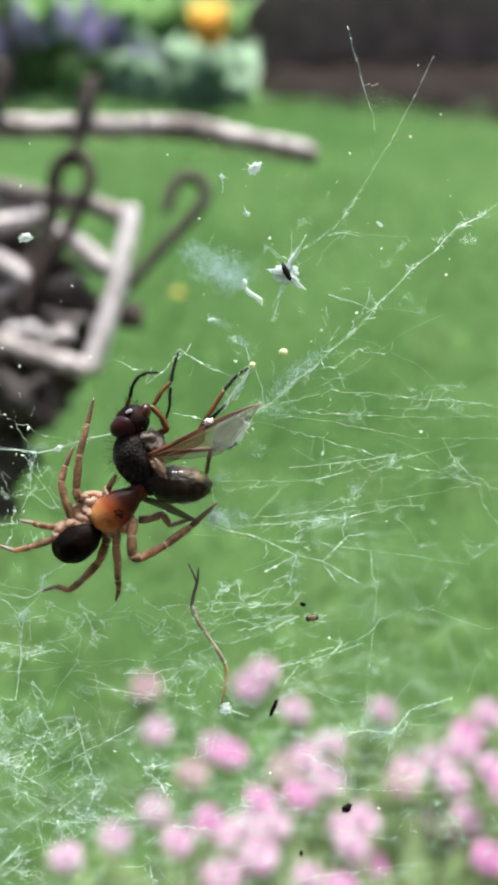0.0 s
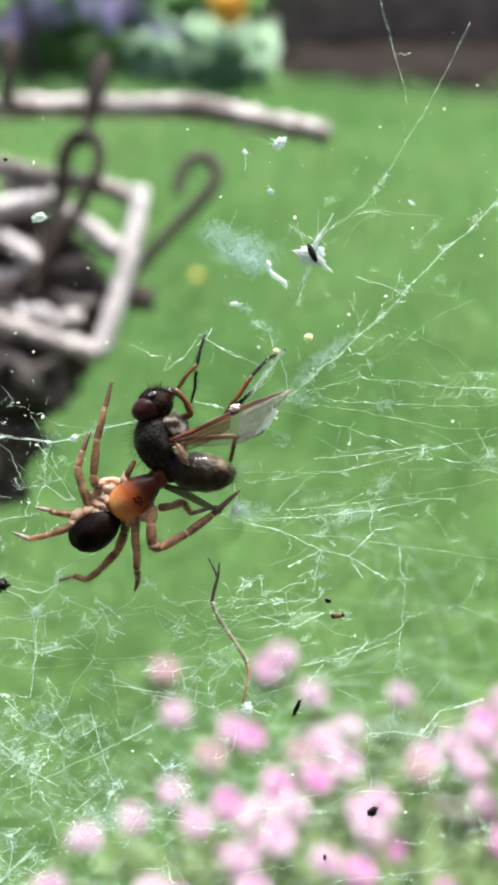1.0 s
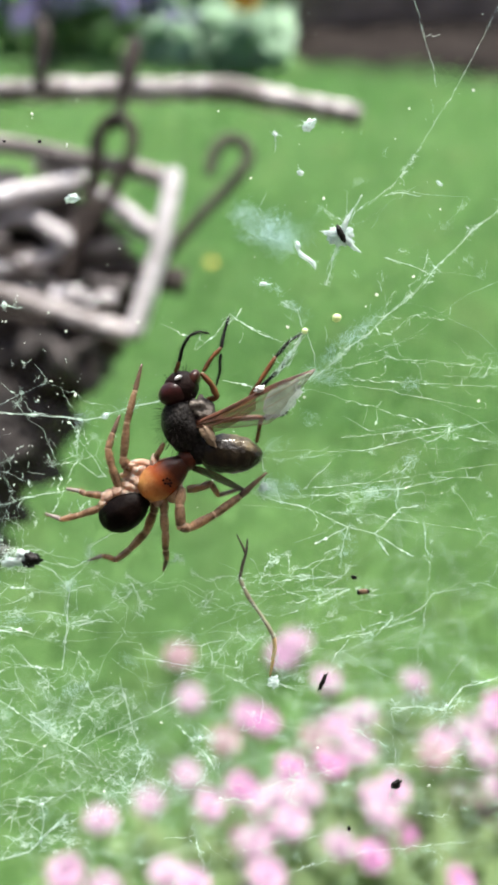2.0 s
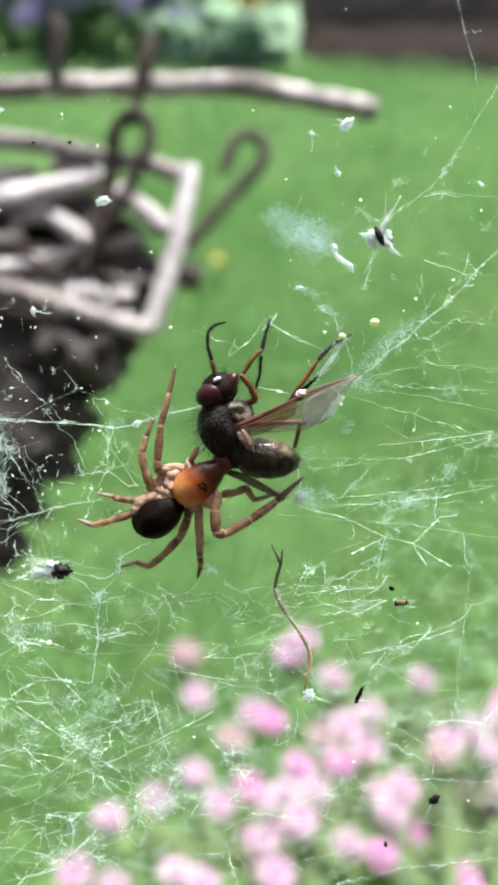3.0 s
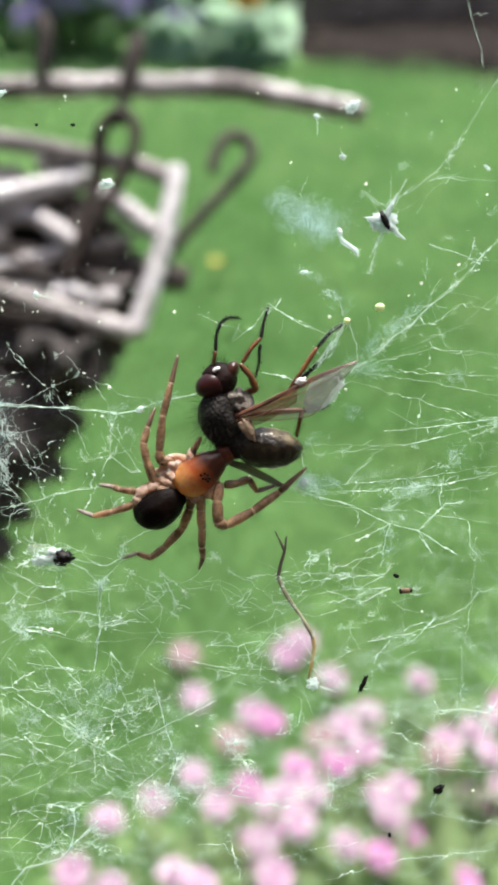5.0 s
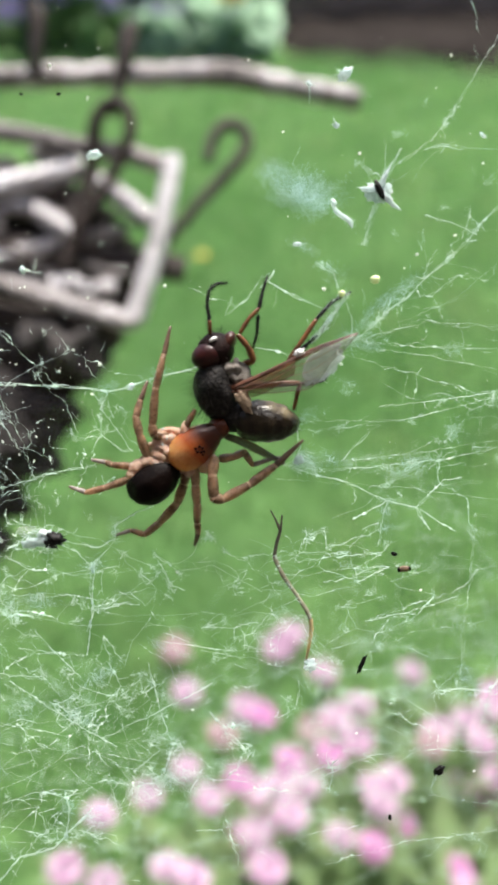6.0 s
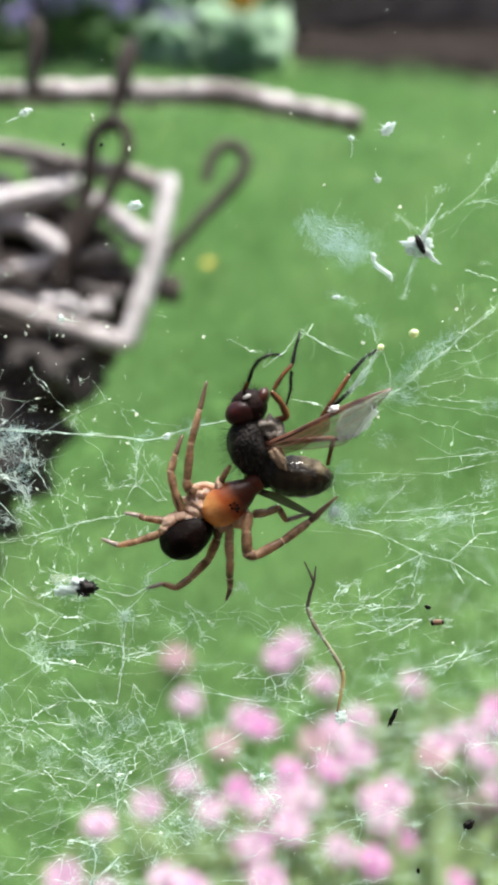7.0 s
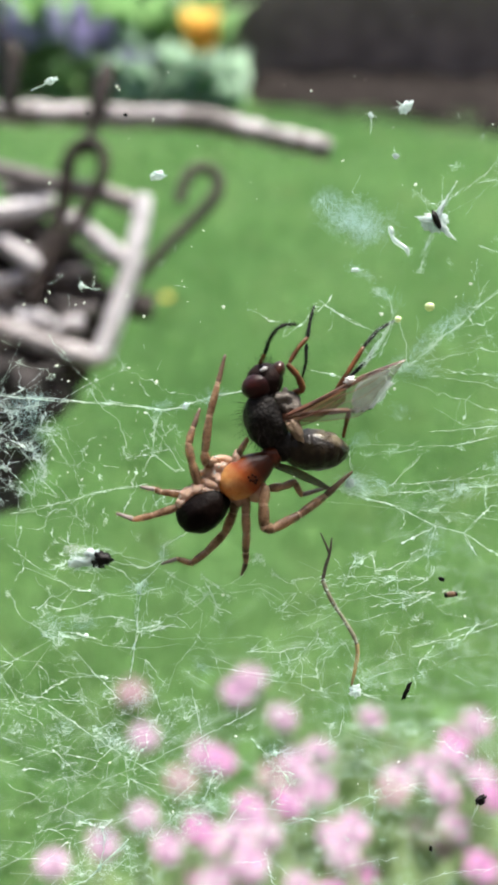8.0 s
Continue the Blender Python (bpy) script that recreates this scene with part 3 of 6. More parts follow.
    for k in range(60):
        x, y, rx, ry, z = rng.choice(shapes)
        a = 6.283 * rng.random()
        x, y, z = x + rx * 0.8 * math.cos(a), y + ry * 0.8 * math.sin(a), z + 10 * rng.random()
        b, ln = 6.283 * rng.random(), 4 + 7 * rng.random()
        stick("twiglet", ((x, y, z, 1.1), (x + ln * 0.5 * math.cos(b), y + ln * 0.5 * math.sin(b), z + 2 * rng.random(), 1.0), (x + ln * math.cos(b + 0.4), y + ln * math.sin(b + 0.4), z + 3 * rng.random(), 0.6)), TWIG_DARK if k % 3 else BARK, 0.3, 1.0, 6, seed=30 + k)
    # near-black lumps behind the twigs, standing in for the shade in the gaps
    for k, (x, y, rx, ry, z) in enumerate(((-72.3, 65.2, 26, 9, -20), (-94.3, 92.3, 30, 16, -22), (-67.8, 85.5, 12, 10, -18), (-56.8, 53.9, 14, 9, -16), (-90.0, 51.9, 34, 12, -18), (-47.9, 65.0, 9, 7, -18))):
        me = mesh_of("bark_and_shade_lump", *ball((x * 0.001, y * 0.001, z * 0.001), (rx * 0.001, ry * 0.001, 0.009), None, 30, 20, 0.6, 40 + k * 5.0), GAP_SHADE)
        part("bark_and_shade_lump", me, orn, "dark lumps standing in for the shade between the twigs")
    # the wire by which it hangs from the porch roof
    foot = HANG_FOOT
    back = ORN.inverted()
    wire = [(*(back @ Vector((foot.x, foot.y, foot.z + (2.3 - foot.z) * t / 6))), 0.0008) for t in range(11)]
    part("hanging_wire", mesh_of("hanging_wire", *tube(wire, 6), VINE), orn, "thin brown hanging wire")
    return orn


HANG_FOOT = ORN @ Vector((-0.13, 0.02, -0.02))
HANG = Vector((HANG_FOOT.x, HANG_FOOT.y, 2.3))
ORNAMENT = build_ornament()


# ---- the web ----
SILK = material("silk", (0.85, 0.96, 0.89), (0.74, 0.90, 0.83), 0.45, 900, translucent=0.5, third=(0.80, 0.92, 0.90), sheer=0.22)
SILK_FINE = material("fine_silk", (0.75, 0.91, 0.80), (0.63, 0.83, 0.72), 0.45, 900, translucent=0.5, sheer=0.26)
SILK_VEIL = material("silk_veil", (0.70, 0.86, 0.88), (0.58, 0.77, 0.81), 0.6, 1500, translucent=0.5)
SILK_FILM = material("silk_film", (0.78, 0.84, 0.80), (0.62, 0.70, 0.66), 0.5, 900, 0.3, translucent=0.4, sheer=0.72)
FLUFF = material("white_fluff", (0.78, 0.86, 0.86), (0.66, 0.76, 0.76), 0.7, 1200, 0.4, translucent=0.5, sheer=0.25)
DUST = material("pale_dust", (0.84, 0.88, 0.80), (0.74, 0.80, 0.72), 0.6, 900, translucent=0.4)
POLLEN = material("pollen", (0.80, 0.86, 0.52), (0.70, 0.78, 0.44), 0.6, 900, translucent=0.3)


def strand(points, rng, wiggle=0.05, beads=0.3, step=0.45, fine_draw=0.50):
    """A silk thread through rows of u, v, w, radius (millimetres), wavering and beaded; vertices in metres."""
    p = np.array(points, float)
    seg = np.linalg.norm(np.diff(p[:, :3], axis=0), axis=1)
    at = np.concatenate([[0], np.cumsum(seg)])
    n = int(min(90, max(5, at[-1] / (step * 0.7))))
    s = np.linspace(0, at[-1], n)
    line = np.stack([np.interp(s, at, p[:, k]) for k in range(4)], 1)
    # slow bends and a fine tremble on top of them
    t = s / max(at[-1], 1e-6)
    bend = sum(rng.normal(size=(1, 3)) * np.sin(math.pi * k * t)[:, None] / k for k in (1, 2, 3, 5))
    fine = rng.normal(size=(n, 3))
    fine[1:-1] = (fine[:-2] + 2 * fine[1:-1] + fine[2:]) / 4
    fine[0] = fine[-1] = 0
    line[:, :3] += bend * wiggle * min(1.5, at[-1] * 0.3) * 0.3 + fine * wiggle * min(1.0, at[-1] * 0.4) * 1.1
    swell = 1 + beads * (rng.random(n) < 0.16) * rng.exponential(2.0, n).clip(0, 4)
    if beads:
        # the silk is matted in places and drawn out thin between them
        at_knots = max(2, int(at[-1] / 0.8) + 2)
        mat = np.interp(np.linspace(0, 1, n), np.linspace(0, 1, at_knots), 0.35 + 1.15 * rng.random(at_knots) ** 1.6)
        swell = swell * mat
    line[:, 3] *= fine_draw * swell * (0.7 + 0.6 * rng.random(n))
    line *= 0.001
    way = np.gradient(line[:, :3], axis=0)
    way /= np.linalg.norm(way, axis=1, keepdims=True) + 1e-12
    a = np.cross(way, (0.2, 0.1, 1.0))
    a /= np.linalg.norm(a, axis=1, keepdims=True) + 1e-9
    b = np.cross(way, a)
    rings = np.stack([line[:, :3] + line[:, 3:] * (math.cos(2.0944 * k) * a + math.sin(2.0944 * k) * b) for k in range(3)], 1)
    i = np.arange(n - 1)[:, None] * 3
    faces = np.concatenate([np.stack([i[:, 0] + k, i[:, 0] + (k + 1) % 3, i[:, 0] + 3 + (k + 1) % 3, i[:, 0] + 3 + k], 1) for k in range(3)])
    return rings.reshape(-1, 3), faces


def strands(name, many, mat, parent, label="", kind=""):
    verts, faces, k = [], [], 0
    for v, f in many:
        verts.append(v)
        faces.append(f + k)
        k += len(v)
    verts, faces = np.concatenate(verts), np.concatenate(faces)
    me = bpy.data.meshes.new(name)
    me.vertices.add(len(verts))
    me.vertices.foreach_set("co", verts.ravel())
    me.loops.add(faces.size)
    me.loops.foreach_set("vertex_index", faces.ravel())
    me.polygons.add(len(faces))
    me.polygons.foreach_set("loop_start", np.arange(0, faces.size, 4))
    me.polygons.foreach_set("use_smooth", np.ones(len(faces), bool))
    me.materials.append(mat)
    me.update(calc_edges=True)
    ob = part(name, me, parent, label)
    return tagged(ob, kind=kind) if kind else ob


def kinked(rng, start, heading, length, step, turn, depth):
    """A wandering thread: short straight runs with kinks between them; rows of u, v, w."""
    p, rows, far = np.array(start, float), [np.array(start, float)], 0.0
    drift = heading
    while far < length:
        run = step * (0.4 + 1.2 * rng.random())
        drift += rng.normal() * turn * 0.35
        a = drift + rng.normal() * turn
        p = p + run * np.array([math.cos(a), math.sin(a), rng.normal() * depth])
        rows.append(p)
        far += run
    return rows


def wool(rng, at, way, size, r):
    """A matted knot: short hairs that lie along the thread, fanning out."""
    out = []
    along = np.array([math.cos(way), math.sin(way), 0.0])
    for _ in range(int(13 + 9 * rng.random())):
        b = at + along * rng.normal() * size * 0.5 + rng.normal(size=3) * size * (0.2, 0.2, 0.12)
        a = way + rng.normal() * 1.2
        e = b + np.array([math.cos(a), math.sin(a), rng.normal() * 0.2]) * size * rng.uniform(0.2, 0.7)
        out.append(strand([(*b, r * 0.8), (*((b + e) / 2 + rng.normal(size=3) * size * 0.09), r * 1.1), (*e, r * 0.4)], rng, 0.05, 1.0, 0.11))
    return out


def haze(rng, cu, cv, ru, rv, nodes, reach, r, depth, level, back):
    """Wandering silk threads far behind the web's plane, which the lens blurs away."""
    out = []
    for k in range(nodes):
        s = rng.normal(size=2) * 0.48
        start = np.array((cu + s[0] * ru, cv + s[1] * rv, (rng.random() * 2 - 1) * depth - back * (0.5 + 0.5 * rng.random())))
        start[:2] *= 1 - start[2] / 70
        heading = rng.random() * 6.283
        if rng.random() < level:
            heading = (0 if heading < 3.14 else math.pi) + rng.normal() * 0.3
        rows = kinked(rng, start, heading, reach * min(0.35 + rng.exponential(0.55), 1.6) * 1.2, 1.1, 0.16, 0.10)
        out.append(strand([(*p, r * (0.4 + 0.8 * rng.random())) for p in rows], rng, 0.035, 0.9, 0.3))
    return out


def net_of(rng, cu, cv, ru, rv, nodes, reach, r, depth, fluffy=0.15, level=0.0, woolly=0.55):
    """Knots over an ellipse, each tied to a few neighbours by taut, slightly kinked threads, with spurs and long lines across."""
    out = []
    count = int(nodes * 2.0)
    turn, out_to = rng.random(count) * 6.283, np.sqrt(rng.random(count)) * 1.1
    p = np.stack([cu + ru * out_to * np.cos(turn), cv + rv * out_to * np.sin(turn), rng.uniform(-depth, depth, count)], 1)
    tied = set()

    def taut(a, b, q, kinks):
        d = b - a
        ln = np.linalg.norm(d)
        n = max(2, int(ln / kinks))
        rows = [(*(a + d * (i / n) + (rng.normal(size=3) * min(0.2 * kinks, 0.10 * ln) if 0 < i < n else 0)), q * rng.uniform(0.6, 1.35)) for i in range(n + 1)]
        out.append(strand(rows, rng, 0.02, 0.9, 0.2))
        return rows

    for i in range(count):
        gap = np.linalg.norm((p - p[i])[:, :2] * (1.0, 1.0 + 1.2 * level), axis=1)
        near = np.argsort(gap)[1:8]
        for k in rng.permutation(near)[:rng.choice((1, 1, 2, 2))]:
            if gap[k] > reach * 1.1 or (min(i, k), max(i, k)) in tied:
                continue
            tied.add((min(i, k), max(i, k)))
            q = r * rng.choice((0.42, 0.6, 0.95, 1.5), p=(0.36, 0.34, 0.22, 0.08))
            rows = taut(p[i], p[k], q, 0.6)
            for row in rows[1:-1]:
                if rng.random() < 0.34:
                    a = rng.random() * 6.283
                    fork = kinked(rng, row[:3], a, 0.2 + rng.exponential(0.45), 0.3, 0.4, 0.1)
                    out.append(strand([(*f, q * 0.75) for f in fork], rng, 0.03, 1.0, 0.15))
        if rng.random() < fluffy * 0.8:
            way = rng.normal() * 0.8
            for _ in range(2):
                out.extend(wool(rng, p[i] + rng.normal(size=3) * 0.1, way, woolly * (0.4 + 0.8 * rng.random()), r * 0.42))
    for _ in range(max(1, nodes // 3)):
        a = p[rng.integers(count)]
        t = rng.normal() * (0.35 if rng.random() < 0.6 else 0.9)
        b = a + np.array((math.cos(t), math.sin(t), 0)) * rng.choice((-1, 1)) * reach * rng.uniform(1.2, 3.0)
        taut(a, b, r * rng.uniform(0.3, 0.7), 2.0)
    return out


def scraps(rng, cu, cv, ru, rv, count, r, heading=1.57):
    """Short curled ends of silk, hanging loose."""
    out = []
    for _ in range(count):
        start = (cu + rng.uniform(-1, 1) * ru, cv + rng.uniform(-1, 1) * rv, rng.uniform(-0.8, 0.8))
        rows = kinked(rng, start, -heading + rng.normal() * 0.45, 0.25 + rng.exponential(0.7), 0.28, 0.5, 0.1)
        q = r * (0.6 + 0.9 * rng.random())
        out.append(strand([(*p, q * (0.5 + rng.random())) for p in rows], rng, 0.04, 1.3, 0.12))
        if rng.random() < 0.2:
            out += wool(rng, np.array(rows[-1]), 1.57 + rng.normal() * 0.5, 0.35, r * 0.7)
    return out


# where threads meet: u, v, half length, half width in millimetres, turn in degrees
FILMS = ((7.3, 7.2, 0.9, 0.45, 30), (8.7, 8.5, 1.3, 0.38, 50), (10.2, 10.0, 1.5, 0.45, 40), (12.2, 11.2, 1.6, 0.25, 40), (3.9, 14.2, 0.6, 0.25, -20), (6.2, 12.5, 0.6, 0.3, -20), (9.24, 6.55, 1.4, 0.35, 8),
         (-21.8, 2.5, 1.6, 1.2, 30), (-21.9, 3.7, 1.8, 0.5, 10), (-21.6, 0.8, 0.9, 1.4, 10), (15.6, 6.0, 0.4, 0.6, 0), (15.8, -0.2, 0.6, 0.9, -25), (13.0, -2.95, 1.3, 0.4, -12), (6.0, -2.45, 0.6, 0.45, -40), (4.2, 0.95, 0.8, 0.35, 35), (7.2, 3.2, 0.35, 0.7, -20),
         (4.1, -2.4, 1.0, 0.75, -30), (3.7, -2.35, 0.7, 0.5, 25), (3.6, -2.2, 0.5, 0.6, 60), (10.6, -6.5, 0.35, 0.6, -25), (10.7, -8.2, 0.4, 0.3, 30), (-13.2, -11.0, 0.8, 0.5, 30), (-11.2, -8.3, 0.35, 0.8, 0), (-11.5, 3.3, 0.9, 0.35, 10),
         (-7.7, 4.2, 0.9, 0.25, 15), (-17.5, -14.1, 1.2, 0.6, 10), (-13.1, -20.5, 1.3, 0.45, 25), (-15.0, -23.9, 1.3, 0.4, -15), (-18.9, -23.0, 1.1, 0.5, 25), (-7.2, -26.0, 0.35, 0.8, 0), (-7.5, -29.6, 0.5, 1.0, 10), (-15.7, -32.4, 0.5, 1.1, 10), (-1.6, -24.7, 1.2, 0.4, -20), (-8.1, -17.7, 0.6, 0.35, -30), (-20.0, -14.0, 0.5, 0.9, -20), (18.5, -22.0, 1.6, 0.35, 5), (17.3, -20.8, 0.35, 0.9, 0))


def build_web():
    rng = np.random.default_rng(21)
    net = thing("spider_web", WEB, "tangled bluish-white woolly spider web with stuck debris", "spider web")

    def main(label, *lines, r=0.04, wiggle=0.05, copies=1, spread=0.12, beads=0.9, crumple=0.03, spurs=0.2, mat=SILK):
        many = []
        for pts in lines:
            for c in range(copies):
                q = r * (1.25 if c == 0 else 0.3 + 0.4 * rng.random())
                rows = []
                for k, (u, v, w) in enumerate(pts):
                    if k:
                        # crumpled between its fixed points
                        far = math.dist(pts[k - 1], pts[k])
                        for i in range(1, max(1, round(far / 1.1))):
                            f = i / max(1, round(far / 1.1))
                            mid = np.array(pts[k - 1]) * (1 - f) + np.array(pts[k]) * f + rng.normal(size=3) * (crumple + 0.6 * spread * (c > 0)) * (1, 1, 0.5)
                            rows.append((*mid, q * rng.uniform(0.6, 1.4)))
                    o = rng.normal(size=3) * spread * (c > 0) * 0.5
                    rows.append((u + o[0], v + o[1], w + o[2], q))
                many.append(strand(rows, rng, wiggle, beads, 0.25))
                for row in rows[1:-1]:
                    if c == 0 and rng.random() < spurs:
                        fork = kinked(rng, row[:3], rng.random() * 6.283, 0.25 + rng.exponential(0.5), 0.28, 0.5, 0.1)
                        many.append(strand([(*f, min(q, 0.03)) for f in fork], rng, 0.03, 1.0, 0.15))
        strands("anchor_thread", many, mat, net, label)

    main("thick bundled anchor thread", ((5.40, 5.91, 0.6), (7.74, 6.95, 0.4), (9.44, 8.12, 0.3), (10.59, 9.38, 0.2), (11.88, 10.18, 0.2), (13.41, 11.78, 0.1), (14.95, 12.92, 0), (16.55, 14.50, 0), (17.66, 15.99, 0), (18.95, 17.03, -0.1), (20.30, 18.67, -0.2), (22.44, 20.21, -0.3), (24.11, 22.13, -0.4), (26.26, 23.11, -0.5), (28.77, 25.08, -0.5)), r=0.034, copies=4, spread=0.10, wiggle=0.05, beads=1.3)
    main("frayed side thread", ((9.00, 7.85, 0.3), (11.19, 10.71, 0), (13.18, 11.95, 0), (14.25, 13.89, 0)), ((11.66, 10.18, 0), (13.81, 10.53, 0), (16.10, 11.95, 0), (18.35, 11.60, 0)), ((14.99, 13.01, 0), (16.52, 15.47, 0), (16.82, 17.03, 0)), r=0.02, copies=2, spread=0.15, wiggle=0.14, beads=1.5)
    main("thin stretched thread", ((7.74, 6.95, 0.4), (13.50, 8.39, 0), (19.94, 7.85, 0), (29.84, 7.04, 0)), r=0.026, copies=3, spread=0.2, wiggle=0.09, beads=1.4)
    main("thin stretched thread", ((7.74, 6.95, 0.4), (11.74, 6.59, 0), (20.01, 6.05, 0), (29.90, 6.14, 0)), r=0.022, copies=2, spread=0.3, wiggle=0.1, beads=1.4)
    main("thin stretched thread", ((6.76, 5.91, 0.4), (12.70, 4.32, 0), (20.17, 1.94, 0), (30.30, -0.74, 0)), r=0.02, copies=1, spread=0.5, wiggle=0.1)
    main("thin stretched thread", ((6.75, 6.59, 0.4), (12.66, 5.91, 0), (20.90, 4.32, 0), (30.00, 4.32, 0)), r=0.018, copies=1, spread=0.6)
    main("kinked thread", ((3.26, -3.05, 0.3), (5.0, -3.7, 0.2), (7.41, -4.30, 0), (10.73, -5.91, 0), (13.07, -6.44, 0), (15.19, -4.21, 0), (16.67, -3.98, 0)), ((13.07, -6.44, 0), (14.24, -8.35, 0)), ((13.07, -6.44, 0), (14.78, -7.63, 0), (16.34, -8.45, 0)), ((10.73, -5.91, 0), (10.26, -7.86, 0), (10.05, -9.54, 0)), ((10.73, -5.91, 0), (9.30, -6.67, 0), (7.92, -7.38, 0)), r=0.05, copies=2, spread=0.07, beads=1.2)
    main("fine level thread", ((3.56, -3.35, 0), (9.24, -3.12, 0), (14.78, -2.66, 0), (19.36, -1.63, 0)), ((10.08, 1.76, 0), (14.64, 2.22, 0), (19.19, 2.90, 0)), ((11.47, 0.61, 0), (14.67, 1.30, 0)), ((6.93, -2.65, 0), (9.20, -0.32, 0)), ((9.08, -15.98, 0), (12.76, -15.15, 0), (16.65, -13.87, 0)), r=0.034, copies=2, spread=0.12, beads=1.2)
    main("kinked thread", ((-13.02, -10.92, 0), (-13.32, -15.12, 0), (-13.84, -18.59, 0)), ((-7.85, -10.59, 0), (-6.89, -12.68, 0), (-5.67, -13.17, 0)), ((-8.85, -19.35, 0), (-7.73, -24.04, 0), (-6.90, -26.60, 0), (-7.81, -29.19, 0), (-8.69, -29.55, 0)), ((-3.93, -23.69, 0), (-2.44, -25.17, 0), (-1.19, -24.76, 0)), r=0.058, copies=2, spread=0.08, beads=1.2)
    main("straight slack thread", ((-19.49, -17.94, 0), (-14.08, -18.64, 0)), ((-18.10, -16.50, 0), (-14.47, -20.45, 0)), ((-20.32, -20.79, 0), (-15.30, -24.39, 0), (-11.64, -26.70, 0)), ((-12.93, -25.88, 0), (-8.21, -23.64, 0), (-3.57, -21.16, 0)), r=0.04, copies=2, spread=0.1, beads=1.0)
    main("faint long thread", ((2.96, -2.84, 0.3), (11.94, -2.14, 0), (21.11, -0.74, 0), (30.19, 1.11, 0)), ((1.80, -4.02, 0), (12.00, -4.73, 0), (26.01, -6.86, 0)), ((3.85, 0.65, 0), (11.88, 0.65, 0), (25.47, 3.87, 0)), r=0.02, copies=1, spread=0.4)
    main("bright anchor thread with knots", ((-33.68, 5.23, -1), (-22.83, 3.96, 0), (-20.10, 3.77, 0), (-15.55, 3.59, 0), (-12.82, 3.32, 0), (-11.45, 3.13, 0), (-9.71, 3.50, 0), (-7.70, 4.23, 0.3), (-5.05, 4.78, 0.4), (-3.59, 5.32, 0.6)), r=0.045, copies=4, spread=0.08)
    main("kinked thread", ((-12.82, 3.32, 0), (-11.94, 1.94, 0), (-12.17, -0.28, 0), (-12.86, -1.77, 0)), ((-11.46, 3.04, 0), (-12.04, 1.66, 0), (-10.83, 0.19, 0), (-9.63, -1.67, 0)), ((-12.08, -0.28, 0), (-10.41, -1.67, 0), (-9.63, -1.58, 0)), r=0.035, copies=2, spread=0.08)
    main("fine crossing thread", ((-19.92, 8.30, 0), (-18.19, 6.14, 0), (-15.55, 3.59, 0)), ((-15.42, 7.85, 0.3), (-14.11, 6.14, 0), (-11.42, 4.69, 0), (-7.79, 3.87, 0)), ((-21.92, 3.87, 0), (-17.60, -3.08, 0), (-19.72, -10.22, 0)), ((-20.13, 2.95, 0), (-18.44, -0.74, 0), (-17.63, -4.02, 0)), ((-17.33, 4.78, 0), (-15.12, 2.49, 0), (-14.26, 0.65, 0)), r=0.020, copies=1, wiggle=0.12, beads=1.6)
    main("straight slack thread", ((-23.24, -5.20, 0), (-19.73, -4.40, 0), (-16.69, -3.45, 0), (-12.60, -2.70, 0.2)), r=0.03, copies=4, spread=0.12)
    main("kinked thread", ((-11.16, -8.68, 0.3), (-11.74, -9.49, 0), (-13.18, -11.09, 0), (-13.42, -13.13, 0), (-13.14, -14.84, 0), (-13.80, -16.56, 0)), ((-11.16, -8.68, 0.3), (-11.23, -7.58, 0.2), (-9.35, -6.48, 0.4), (-8.04, -6.00, 0.6)), ((-16.16, -8.87, 0), (-14.55, -9.73, 0), (-13.18, -11.09, 0)), ((-16.16, -8.87, 0), (-12.68, -9.49, 0), (-11.26, -8.77, 0)), r=0.04, copies=2, spread=0.07)
    main("thick woolly thread", ((-24.85, -40.87, 0), (-21.78, -38.50, 0), (-20.23, -36.58, 0), (-17.15, -35.67, 0), (-15.12, -33.50, 0), (-13.81, -32.14, 0)), ((-16.14, -34.98, 0), (-15.77, -32.35, 0), (-16.03, -31.04, 0)), r=0.075, copies=4, spread=0.11)
    main("fine level thread", ((-0.52, -10.31, 0), (5.57, -10.22, 0), (10.36, -10.41, 0)), ((1.36, -10.80, 0), (5.58, -10.60, 0), (10.35, -10.12, 0)), ((5.60, -12.64, 0), (7.95, -12.15, 0), (10.37, -11.09, 0)), ((9.42, -15.82, 0), (13.18, -14.59, 0), (16.91, -13.22, 0), (18.27, -11.67, 0)), r=0.026, copies=2, spread=0.14, wiggle=0.12)
    main("beaded upright thread", ((17.87, -6.86, 0), (17.58, -12.15, 0), (17.12, -16.56, 0), (17.20, -22.06, 0)), ((9.49, -19.55, 0), (9.92, -17.06, 0), (10.94, -15.82, 0)), ((14.91, -22.56, 0), (15.14, -25.62, 0), (15.38, -28.81, 0)), r=0.017, copies=2, spread=0.1, beads=1.6, wiggle=0.12)
    main("bright angled thread", ((14.78, -21.15, 0), (15.38, -22.06, 0), (17.19, -21.81, 0), (19.36, -22.16, 0), (20.95, -20.05, 0), (24.72, -19.05, 0)), r=0.042, copies=4, spread=0.09)
    main("long low thread", ((5.78, -29.48, 0), (9.63, -27.67, 0), (13.49, -27.15, 0), (22.22, -27.67, 0), (27.04, -27.15, 0)), ((1.92, -35.51, 0), (5.83, -34.45, 0), (8.77, -33.93, 0)), ((5.87, -37.64, 0), (12.72, -35.51, 0), (22.50, -34.45, 0)), ((14.57, -31.30, 0), (17.51, -31.82, 0), (20.75, -32.35, 0)), r=0.022, copies=2, spread=0.2, wiggle=0.1)
